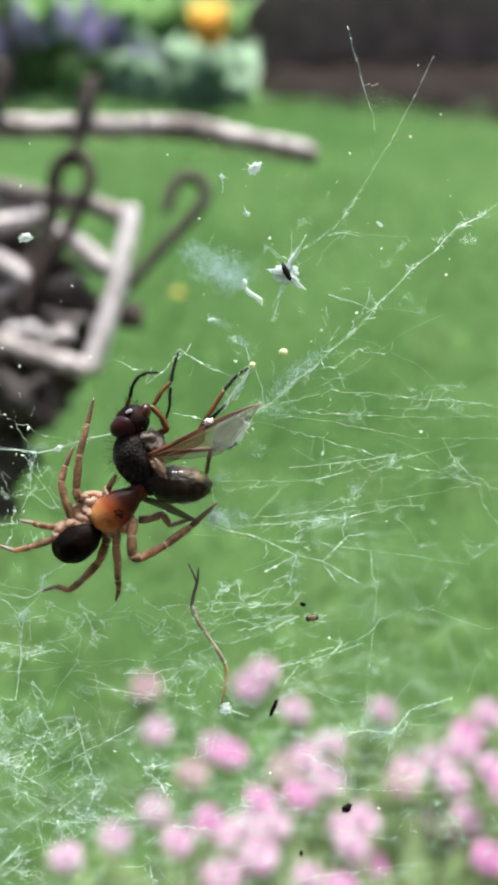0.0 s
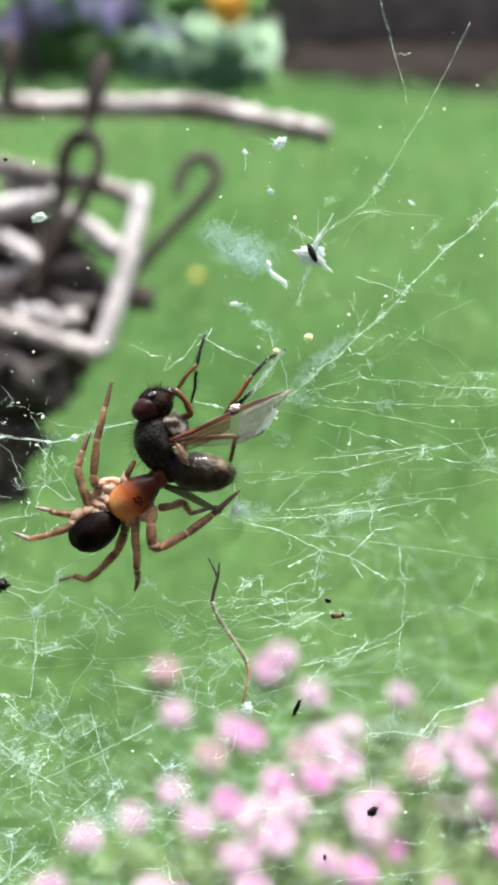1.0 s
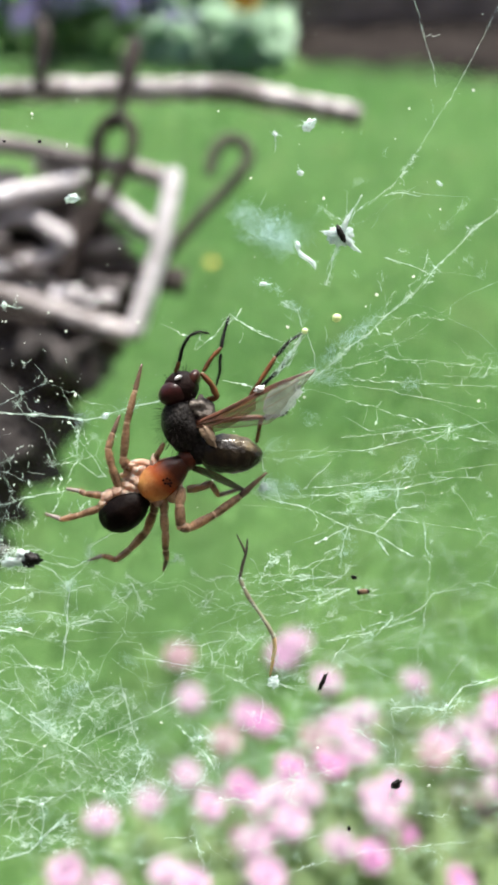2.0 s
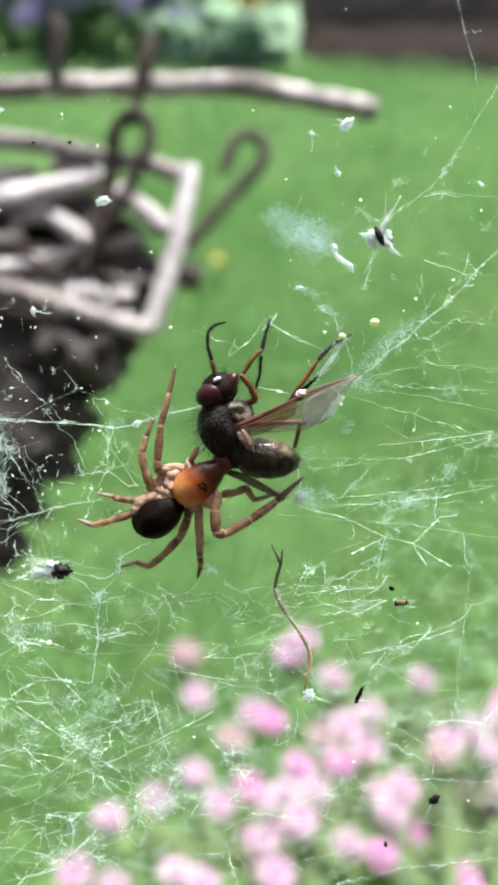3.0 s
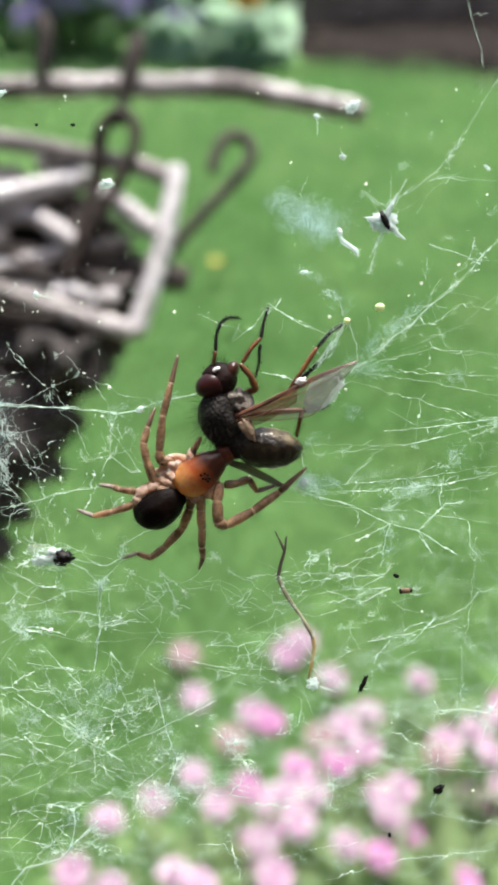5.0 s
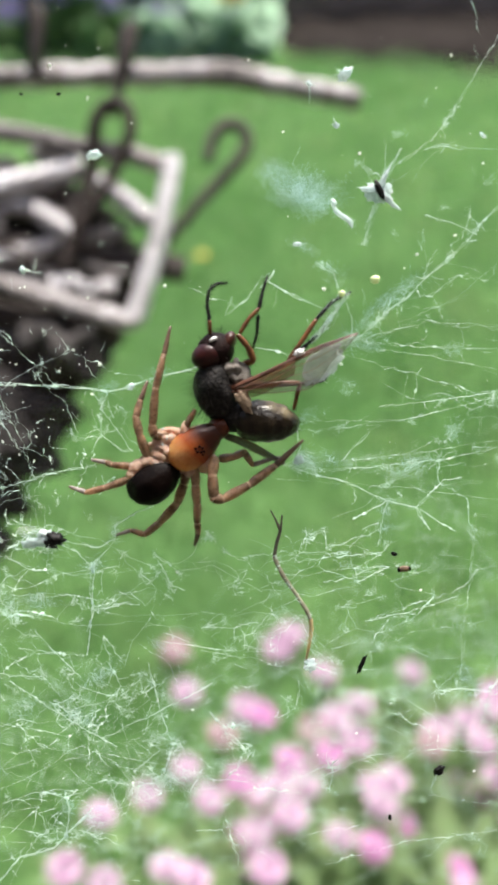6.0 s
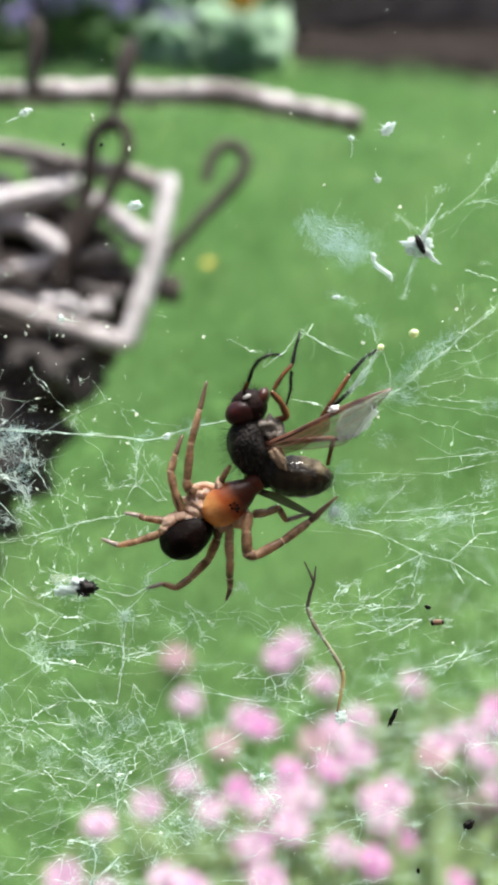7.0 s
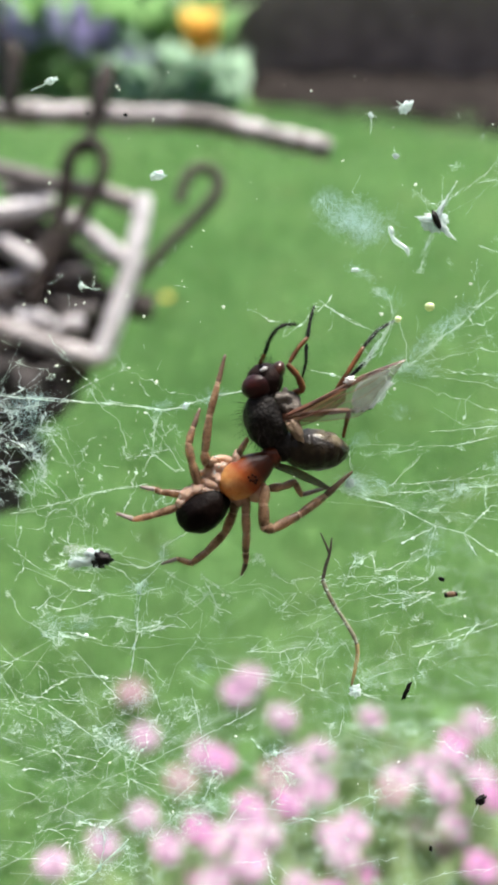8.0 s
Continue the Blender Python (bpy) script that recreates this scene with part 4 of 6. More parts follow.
    main("strands holding the fly", ((0.49, 11.07, 0.8), (1.30, 11.73, 0.6), (1.66, 12.40, 0.4)), ((0.49, 11.51, 0.6), (-0.50, 10.18, 0.6), (-2.21, 9.06, 0.8), (-1.62, 10.40, 0.8)), ((0.67, 11.95, 0.5), (2.65, 10.71, 0.3), (5.36, 9.51, 0.2)), ((6.92, 10.85, 0.4), (7.72, 8.39, 0.4), (7.74, 6.95, 0.4)), ((6.70, 10.71, 0.6), (6.05, 8.84, 0.6), (5.47, 7.58, 0.8)), ((0.18, 6.50, 0.3), (1.77, 6.23, 0.2), (4.04, 5.59, 0.5)), ((3.40, 0.19, 0.4), (3.73, -1.44, 0.2), (3.19, -2.70, 0.3)), r=0.04, copies=2, spread=0.06)
    main("strand across the upper web", ((5.33, 12.62, 0), (6.32, 12.31, 0), (6.70, 10.85, 0)), ((9.70, 18.07, 0), (9.07, 16.34, 0), (8.70, 14.59, 0)), ((9.89, 19.57, 0), (10.97, 20.73, 0), (11.39, 21.49, 0)), ((13.28, 16.55, 0), (15.53, 15.90, 0), (17.34, 15.03, 0)), r=0.028, copies=3, spread=0.1)
    main("faint dotted high thread", ((22.13, 36.34, -1), (18.97, 30.06, -1), (17.54, 27.79, -1), (15.27, 24.03, -1), (13.79, 22.13, -0.6), (10.98, 20.21, 0)), ((14.81, 38.73, -1), (16.24, 33.93, -1), (17.10, 31.49, -1), (17.33, 30.06, -1)), r=0.016, copies=3, spread=0.09, beads=1.6)

    def patch(label, r, *areas, fluffy=0.15, mat=SILK_FINE, level=0.35, woolly=0.55, back=0.0):
        many = []
        for u, v, ru, rv, nodes, reach, depth in areas:
            if back:
                many += haze(rng, u, v, ru, rv, nodes, reach, r, depth, level, back)
            else:
                many += net_of(rng, u, v, ru, rv, nodes, reach, r, depth, fluffy, level, woolly)
        strands("silk_tangle", many, mat, net, label, "stuff")

    patch("soft deep haze of fine silk", 0.056, (7.75, -31.30, 17, 10, 170, 12, 8), (17.26, -24.09, 10, 12, 105, 12, 8), (-6.93, -35.51, 12, 7, 60, 12, 8), (-16.56, -29.22, 12, 10, 32, 12, 8), (14.89, -8.29, 8, 8, 23, 12, 8), fluffy=0.0, back=58.0)
    patch("dense low tangle of fine silk", 0.037, (-13.94, -22.06, 11, 6, 30, 3.6, 1.6), (-18.50, -28.22, 9, 8, 21, 3.6, 1.6), (-5.81, -23.07, 8, 8, 19, 4, 1.4), (-10.34, -34.45, 9, 6, 15, 4, 1.6), (-25.03, -25.10, 8, 12, 20, 4, 1.6), fluffy=0.12, level=0.3, mat=SILK)
    patch("woolly knots in the low tangle", 0.044, (-12.00, -20.80, 4, 2, 8, 2.5, 0.8), (-17.82, -23.58, 5, 3, 10, 2.6, 0.8), (-7.52, -25.62, 1.6, 4, 7, 2.4, 0.8), (-17.98, -14.10, 5, 2.6, 9, 2.8, 0.8), (-16.18, -32.87, 3, 3, 7, 2.6, 0.8), (-1.98, -25.62, 3, 1.4, 4, 2.4, 0.6), (-8.6, -29.6, 3, 1.4, 6, 2.2, 0.6), fluffy=0.75, mat=SILK, level=0.6, woolly=0.85)
    patch("open tangle under the spider", 0.044, (-4.23, -12.13, 4, 4, 9, 3.2, 1.0), (-15.61, -12.62, 8, 3.4, 24, 3.6, 1.2), (2.37, -14.10, 7, 5, 14, 3.6, 1.0), (8.05, -10.62, 6, 3, 13, 3.4, 1.0), (-0.53, -20.05, 6, 5, 13, 3.6, 1.0), fluffy=0.35, mat=SILK)
    patch("thin spread of silk", 0.040, (16.74, 2.35, 8, 3, 9, 3.6, 1.2), (15.74, -4.81, 8, 4, 11, 3.6, 1.2), (9.15, -1.74, 5, 3, 7, 3.2, 1.2), (11.35, -15.55, 9, 5, 10, 4.0, 1.2), (12.60, -30.26, 13, 7, 17, 4.4, 1.2), (-0.54, -31.30, 9, 7, 15, 4, 1.2), (23.87, -0.74, 7, 10, 12, 4, 1.2), (25.01, -25.10, 7, 10, 10, 4, 1.2), fluffy=0.45, level=0.4, woolly=0.7)
    patch("ragged silk before the dark wicker", 0.034, (-17.49, -0.81, 5, 4, 5, 3.0, 1.0), (-18.74, 6.14, 5, 3, 4, 3.0, 1.0), (-23.48, -0.28, 6, 7, 12, 3.2, 1.4), (-11.52, 0.19, 3, 3, 5, 2.4, 0.8), (-23.64, -5.44, 7, 5, 9, 3.4, 1.4), fluffy=0.2, mat=SILK, level=0.0)
    loose = scraps(rng, -17.46, 1.11, 6, 8, 34, 0.028) + scraps(rng, -17.68, -5.44, 5, 4, 18, 0.035) + scraps(rng, -11.76, -0.28, 3, 4, 16, 0.035) + scraps(rng, -17.05, 12.84, 7, 5, 6, 0.024)
    strands("silk_scrap", loose, SILK, net, "short curled ends of white silk", "stuff")
    patch("white matted silk sheet edge", 0.055, (-23.67, 0.42, 3.5, 4.5, 60, 2.5, 0.8), fluffy=0.7, mat=FLUFF, level=0.0)
    patch("loose silk high in the web", 0.032, (15.51, 21.21, 5, 3, 6, 2.6, 0.8), (18.87, 16.47, 4, 3, 4, 2.4, 0.8), (6.01, 12.17, 1.6, 1, 4, 1.4, 0.5), (18.92, 8.39, 8, 2, 9, 3.6, 1.0), fluffy=0.5)
    loose = scraps(rng, 11.39, 21.49, 9, 8, 12, 0.022) + scraps(rng, 11.21, 10.18, 8, 4, 14, 0.028)
    strands("silk_scrap", loose, SILK_FINE, net, "short curled ends of pale silk", "stuff")
    # woolly knots strung on the main threads
    knots = []
    for u, v, way, size in ((3.8, -2.3, 0.6, 1.0), (3.9, -2.5, -0.3, 1.0), (4.4, -2.75, -0.4, 0.8), (-11.2, -8.4, 1.4, 0.7), (-13.2, -11.0, 0.6, 0.8), (11.66, 10.18, 0.75, 0.7), (10.11, 8.93, 0.8, 0.8), (15.16, 13.28, 0.78, 0.6), (17.32, 15.47, 0.8, 0.6), (20.30, 18.67, 0.7, 0.9), (22.85, 21.07, 0.7, 1.0), (24.54, 22.34, 0.5, 1.1), (26.25, 23.19, 0.4, 1.2), (25.05, 21.07, 0.0, 0.9), (9.00, 7.94, 0.7, 0.9), (9.66, 8.39, 0.7, 0.8), (-9.71, 3.50, 0.3, 0.7), (-11.93, 2.26, 1.9, 0.5), (-12.14, 1.11, 1.6, 0.5), (-13.18, -11.09, 1.0, 0.7), (-11.24, -7.81, 1.2, 0.5), (-15.55, 3.59, 0.0, 0.6), (2.96, -2.84, 0.0, 0.8), (3.55, -2.70, 0.3, 1.0), (3.28, -3.17, -0.4, 0.9), (4.11, -2.98, -0.3, 0.9), (4.81, -3.45, -0.2, 0.8), (7.21, 6.59, 0.5, 0.9), (6.41, 5.32, 0.9, 0.8), (5.78, 4.32, 1.2, 0.7), (5.15, 12.84, 0.3, 0.6), (11.55, -5.20, -0.7, 0.5), (15.27, 24.03, 0.9, 0.7), (14.64, 23.19, 1.2, 0.6), (19.35, -22.06, 0.5, 0.6), (15.38, -22.06, 0.1, 0.8), (5.33, 12.62, 0.5, 0.6), (8.70, 14.59, 1.2, 0.7), (15.59, -0.51, 1.2, 1.1), (12.65, -2.70, 0.0, 0.9), (-13.14, -20.80, 0.4, 1.3), (-14.95, -24.04, -0.3, 1.1), (-19.34, -22.97, 0.2, 1.2), (-13.02, -10.92, 0.9, 0.8), (-6.89, -12.68, -1.0, 0.8), (-7.73, -24.04, 1.4, 0.9), (-6.91, -27.22, 1.4, 1.2), (-1.19, -24.76, -0.2, 0.9), (-14.13, -32.52, 1.3, 1.3), (-15.77, -35.06, 0.8, 1.3), (7.02, -10.27, 0.1, 0.8), (9.42, -13.43, 0.5, 0.7), (12.29, -15.39, 0.3, 0.8), (16.74, -21.38, 1.5, 0.8), (18.85, 2.21, 1.2, 0.9), (-17.95, -13.65, 0.4, 1.0), (-20.11, -14.38, 0.9, 1.0)):
        for _ in range(2):
            knots += wool(rng, np.array((u, v, 0.2)), way, size * 0.8, 0.022)
    strands("woolly_knot", knots, SILK, net, "woolly bluish-white knots on the threads", "stuff")

    # finest silk, spread where threads meet
    felt = []
    for u, v, ru, rv, a in FILMS:
        c, d = math.cos(radians(a)), math.sin(radians(a))
        for _ in range(int(6 + 9 * ru * rv)):
            x, y = rng.normal() * ru * 0.5, rng.normal() * rv * 0.5
            felt += wool(rng, np.array((u + c * x - d * y, v + d * x + c * y, rng.normal() * 0.15)), radians(a) + rng.normal() * 0.25, min(1.1, 0.5 + 0.4 * ru), 0.0065)
    strands("silk_felt", felt, SILK_VEIL, net, "soft bluish felt of finest silk", "stuff")

    veil = []
    for u, v, ru, rv, count in ((3.59, 17.89, 2.3, 1.3, 100), (4.92, 17.29, 1.5, 1.5, 75), (1.72, 19.14, 1.5, 0.7, 32)):
        for _ in range(count):
            c = np.array((u, v, -5.0)) + rng.normal(size=3) * (ru * 0.45, rv * 0.45, 1.0)
            c[:2] *= 1.071
            veil += wool(rng, c, rng.normal() * 0.9, 1.0, 0.0055)
    strands("silk_patch", veil, SILK_VEIL, net, "faint bluish matted patch of silk", "stuff")


build_web()


def flake(name, u, v, size, label, category, mat, turn=0.0, seed=0, tail=None, w=0.3):
    """A ragged flake of silk or dust caught in the web; size in millimetres."""
    ob = thing(name, WEB @ Matrix.Translation(web(u, v, w)) @ pose(0, 0, 0, 0, 0, turn), label, category)
    dry = mat in (FLUFF,)
    if dry:
        g = np.random.default_rng(seed + 77)
        part("body", mesh_of("body", *ball((0, 0, 0), [q * 0.0004 for q in size], Euler(g.random(3) * 0.6).to_matrix(), 22, 16, 0.85, seed * 1.7, ragged=0.3), mat), ob)
        fuzz = []
        for _ in range(6):
            a, b = g.normal(size=3) * np.array(size) * 0.2, g.normal(size=3) * np.array(size) * 0.45
            fuzz.append(strand([(*a, 0.03), (*((a + b) / 2 + g.normal(size=3) * 0.05), 0.03), (*b, 0.012)], g, 0.08, 0.5, 0.12))
        strands("fuzz", fuzz, SILK, ob)
    else:
        part("body", mesh_of("body", *ball((0, 0, 0), [q * 0.0005 for q in size], None, 14, 10, 0.2 if mat == POLLEN else 0.75, seed), mat), ob)
    if tail:
        rng = np.random.default_rng(seed)
        many = [strand([(0, 0, 0, 0.05), (tail[0] * 0.5 + 0.1 * rng.normal(), tail[1] * 0.5, 0, 0.045), (tail[0], tail[1], 0, 0.02)], rng, 0.08, 0.6, 0.2) for _ in range(3)]
        strands("loose_threads", many, SILK, ob)
    return ob


# ---- debris caught in the web ----
BLACK = material("black_chitin", (0.009, 0.008, 0.008), (0.004, 0.0035, 0.0035), 0.4, 900, 0.4, third=(0.02, 0.018, 0.016), spec=0.15)
BROWN = material("brown_husk", (0.24, 0.16, 0.075), (0.07, 0.036, 0.018), 0.4, 900, 0.3)
STRAW = material("straw", (0.50, 0.36, 0.13), (0.34, 0.25, 0.12), 0.6, 500, 0.4, third=(0.2, 0.16, 0.1))
BARKLET = material("dark_straw", (0.10, 0.085, 0.06), (0.05, 0.04, 0.03), 0.7, 500, 0.4)


def build_debris():
    rng = np.random.default_rng(5)
    seed = thing("seed_husk", WEB @ Matrix.Translation(web(9.69, 18.37, 0.3)), "small black seed wrapped in a star of white silk", "seed")
    part("seed", mesh_of("seed", *ball((0, 0, 0.0002), (0.00075, 0.00026, 0.00022), Euler((0, 0, radians(115))).to_matrix(), 14, 10, 0.35, 3), BLACK), seed, "black seed")
    for a, ln, wd in ((-44, 2.3, 0.62), (172, 1.7, 0.5), (66, 2.0, 0.5), (-52, 1.3, 0.6)):
        way = Vector((math.cos(radians(a)), math.sin(radians(a)), 0)) * ln * 0.00042
        me = mesh_of("silk_tuft", *ball(way, (ln * 0.0005, wd * 0.00042, 0.00012), Euler((0, 0, radians(a))).to_matrix(), 18, 16, 0.7, a * 0.1, lambda q: 0.95 - 0.55 * q, 0.35), FLUFF)
        part("silk_tuft", me, seed)
    part("silk_wad", mesh_of("silk_wad", *ball((0, -0.0002, -0.00015), (0.0010, 0.0007, 0.00012), None, 24, 18, 0.6, 21, None, 0.4), FLUFF), seed, "ragged white silk")
    many = [strand([(0, 0, 0, 0.03), (rng.normal() * 0.6, rng.normal() * 0.6, 0, 0.03), (rng.normal() * 1.3, rng.normal() * 1.3, 0, 0.015)], rng, 0.1, 0.6, 0.15) for _ in range(5)]
    many += [strand([(0.1 * rng.normal(), -0.4, 0, 0.045), (-0.4 + 0.15 * rng.normal(), -1.5, 0, 0.035), (-0.9 + 0.2 * rng.normal(), -2.9, 0, 0.012)], rng, 0.1, 1.0, 0.15) for _ in range(6)]
    many += [strand([(0.3, 0.6, 0, 0.05), (0.7 + 0.1 * rng.normal(), 1.3, 0, 0.04), (1.2 + 0.2 * rng.normal(), 2.0, 0, 0.012)], rng, 0.1, 1.0, 0.15) for _ in range(5)]
    strands("loose_threads", many, SILK, seed)

    curl = thing("silk_curl", WEB @ Matrix.Translation(web(6.88, 16.77, 0.2)), "white curl of matted silk", "silk")
    part("curl", mesh_of("curl", *tube(smooth_line([(-0.0008, 0.0010, 0, 0.00010), (-0.00065, 0.0007, 0, 0.00022), (-0.0006, 0.0003, 0, 0.00013), (-0.0003, -0.0001, 0, 0.00022), (0.0002, -0.0004, 0, 0.00016), (0.0006, -0.0007, 0, 0.0002), (0.0008, -0.0012, 0, 0.00005)]), 10, 0.5), FLUFF), curl)

    strands("fuzz", [w for q in ((-0.65, 0.7), (-0.4, 0.1), (0.1, -0.3), (0.6, -0.8)) for w in wool(rng, np.array((q[0], q[1], 0.1)), -0.9, 0.55, 0.018)], SILK, curl)
    flake("silk_flake", 7.00, 26.75, (1.4, 0.9, 0.6), "white silk flake high in the web", "silk", FLUFF, 15, 2, (-0.6, 0.7))
    flake("silk_flake", 4.31, 26.13, (0.5, 0.4, 0.3), "twisted wisp of white silk", "silk", FLUFF, -40, 3, (0.9, -1.1))
    flake("silk_flake", -12.02, 21.07, (1.2, 0.7, 0.4), "pale dusty flake of silk", "silk", FLUFF, -25, 4)
    flake("silk_flake", -17.73, 12.62, (0.7, 0.5, 0.3), "starry white silk flake with a hanging thread", "silk", FLUFF, 80, 5, (0.05, -1.6))
    flake("silk_flake", 3.44, 14.37, (0.7, 0.35, 0.3), "small hooked wisp of white silk", "silk", FLUFF, -20, 6, (0.7, 0.3))
    flake("silk_flake", -9.62, 3.50, (0.7, 0.5, 0.4), "white knot on the anchor thread", "silk", FLUFF, 10, 7)
    flake("silk_flake", 3.60, -2.45, (0.9, 0.8, 0.4), "bright white silk knot at the spider's foot", "silk", FLUFF, 30, 8, (0.7, -0.5))
    flake("silk_flake", 6.36, 23.11, (0.5, 0.6, 0.3), "bluish silk flake on a thread", "silk", FLUFF, 30, 9)
    flake("silk_flake", 17.52, 22.34, (0.7, 0.3, 0.3), "pale silk flake on a thread", "silk", FLUFF, -40, 10)
    flake("silk_flake", 4.53, -19.55, (1.0, 1.1, 0.5), "silk wad at the straw's end", "silk", FLUFF, 60, 11, (0.4, -2.2))
    flake("silk_flake", -20.01, 27.79, (1.1, 0.5, 0.3), "pale flake of silk on a thread", "silk", FLUFF, 10, 12, (-1.6, -0.5))
    flake("pollen_grain", 9.47, 11.64, (0.72, 0.7, 0.7), "round pale yellow pollen clump", "pollen", POLLEN, 0, 0.1)
    flake("pollen_grain", 6.83, 10.58, (0.5, 0.5, 0.5), "round pale yellow pollen clump on the fly's foot", "pollen", POLLEN, 0, 0.2, w=1.0)
    flake("dark_speck", 8.77, -19.55, (1.6, 0.35, 0.3), "thin black plant fragment", "debris", BLACK, 68, 13)
    flake("dark_speck", 15.38, -28.96, (0.9, 0.7, 0.5), "small black beetle husk", "debris", BLACK, 40, 14, (-1.6, -0.8))
    flake("dark_speck", 11.29, -10.22, (0.5, 0.35, 0.3), "small black fragment in the silk", "debris", BLACK, -20, 15)
    husk = thing("husk", WEB @ Matrix.Translation(web(12.16, -11.47, 0.3)) @ pose(0, 0, 0, 0, 0, 6), "amber-brown seed husk with dark ends in white silk", "debris")
    part("shell", mesh_of("shell", *tube(smooth_line([(-0.0004, 0, 0, 0.00021), (-0.0001, 0.00003, 0, 0.00026), (0.0003, 0, 0, 0.00022)]), 10, 0.2), BROWN), husk)
    for x, r in ((-0.00046, 0.00024), (0.00038, 0.0002)):
        part("dark_end", mesh_of("dark_end", *ball((x, 0, 0), (0.00013, r, r), None, 12, 8, 0.3, x * 9e4), BLACK), husk)
    fuzz = wool(rng, np.array((0.5, -0.3, 0.1)), 0.4, 0.6, 0.03) + wool(rng, np.array((0.6, 0.2, 0.1)), 0.1, 0.6, 0.03) + wool(rng, np.array((-0.3, 0.3, -0.1)), 0.0, 0.5, 0.025)
    strands("fuzz", fuzz, SILK, husk)
    flake("dark_speck", -14.44, 25.50, (0.3, 0.25, 0.2), "tiny black speck on a thread", "debris", BLACK, 0, 17)
    flake("dark_speck", -17.27, 25.50, (0.25, 0.2, 0.2), "tiny black speck on a thread", "debris", BLACK, 0, 18)
    flake("dark_speck", 11.30, -33.14, (0.25, 0.5, 0.2), "tiny black fragment in the silk", "debris", BLACK, 0, 19)

    straw = thing("straw", WEB @ Matrix.Translation(web(2.78, -12.64, 0.3)), "bent dry straw fragment hanging in the web", "straw")
    def rel(u, v, w, r):
        o = (2.78, -12.64)
        return ((u - o[0]) * 0.001, (v - o[1]) * 0.001, w * 0.001, r * 0.001)
    part("dark_end", mesh_of("dark_end", *tube(smooth_line([rel(2.23, -6.86, 0, 0.05), rel(2.10, -8.05, 0, 0.12), rel(1.73, -9.49, 0, 0.15), rel(1.59, -10.46, 0, 0.16)]), 8, 0.3), BARKLET), straw, "dark forked end")
    part("fork", mesh_of("fork", *tube(smooth_line([rel(1.30, -6.48, 0, 0.05), rel(1.72, -7.34, 0, 0.09), rel(2.10, -8.15, 0, 0.14)]), 8, 0.3), BARKLET), straw)
    part("middle", mesh_of("middle", *tube(smooth_line([rel(1.59, -10.36, 0, 0.16), rel(2.21, -11.76, 0, 0.19), rel(3.16, -13.22, 0, 0.15), rel(4.11, -14.69, 0, 0.19), rel(4.54, -15.68, 0, 0.15)]), 8, 0.3), material("grey_straw", (0.30, 0.29, 0.2), (0.17, 0.15, 0.1), 0.7, 500, 0.4)), straw)
    part("tip", mesh_of("tip", *tube(smooth_line([rel(4.54, -15.58, 0, 0.17), rel(4.60, -16.56, 0, 0.19), rel(4.42, -17.80, 0, 0.16), rel(4.19, -19.05, 0, 0.09)]), 8, 0.2), STRAW), straw, "yellow dry tip")

    bits = []
    for u, v, a in ((1.64, -10.31, 0.2), (1.92, -11.18, 1.0), (2.78, -12.64, -0.9), (3.49, -13.86, -0.8), (4.35, -15.33, 0.5)):
        o = (2.78, -12.64)
        bits += wool(rng, np.array((u - o[0], v - o[1], 0.2)), a, 0.4, 0.03)
    strands("stuck_silk", bits, SILK, straw)

    gnat = thing("dead_gnat", WEB @ Matrix.Translation(web(-16.21, -8.72, 0.3)), "small dead black gnat wrapped in pale silk", "insect")
    part("head", mesh_of("head", *ball((0.00025, 0.0001, 0.0003), (0.0006, 0.0005, 0.0004), None, 18, 12, 0.9, 2, None, 0.4), BLACK), gnat)
    part("thorax", mesh_of("thorax", *ball((-0.0001, -0.0003, 0.0003), (0.0005, 0.0004, 0.0003), None, 14, 10, 0.5, 4), BLACK), gnat)
    for x, y, sx, sy, k in ((-0.6, 0.45, 0.6, 0.35, 5), (-1.1, -0.2, 0.9, 0.4, 6), (-1.9, -0.3, 0.6, 0.4, 7), (-0.5, 0.1, 0.5, 0.5, 8)):
        part("silk_wad", mesh_of("silk_wad", *ball((x * 0.001, y * 0.001, 0), (sx * 0.001, sy * 0.001, 0.0002), None, 14, 10, 0.8, k), FLUFF), gnat)
    for a, ln in ((20, 0.9), (-30, 0.8), (65, 0.7), (-75, 0.8)):
        way = Vector((math.cos(radians(a)), math.sin(radians(a)), 0)) * ln * 0.001
        part("leg", mesh_of("leg", *tube([(0.0002, 0, 0.0003, 0.00006), (*(way * 0.6 + Vector((0.0002, 0.0001, 0.0003))), 0.00005), (*(way + Vector((0.0002, 0, 0.0002))), 0.00003)], 6), BLACK), gnat)
    part("wing", mesh_of("wing", *turned(blade(0.0022, 0.0006, 0.2, 0.2), pose(-0.0008, 0.0002, 0.0001, 0, 0, 70) @ pose(0, 0, 0, -80)), SILK_FILM), gnat)
    strands("loose_threads", [strand([(rng.normal() * 0.5 - 0.6, rng.normal() * 0.4, 0, 0.03), (rng.normal() * 1 - 0.9, rng.normal() * 0.8, 0, 0.03), (rng.normal() * 1.8 - 1, rng.normal() * 1.2, 0, 0.015)], rng, 0.1, 0.6, 0.2) for _ in range(34)], SILK, gnat)

    # dust and pollen scattered over the silk
    pieces = []
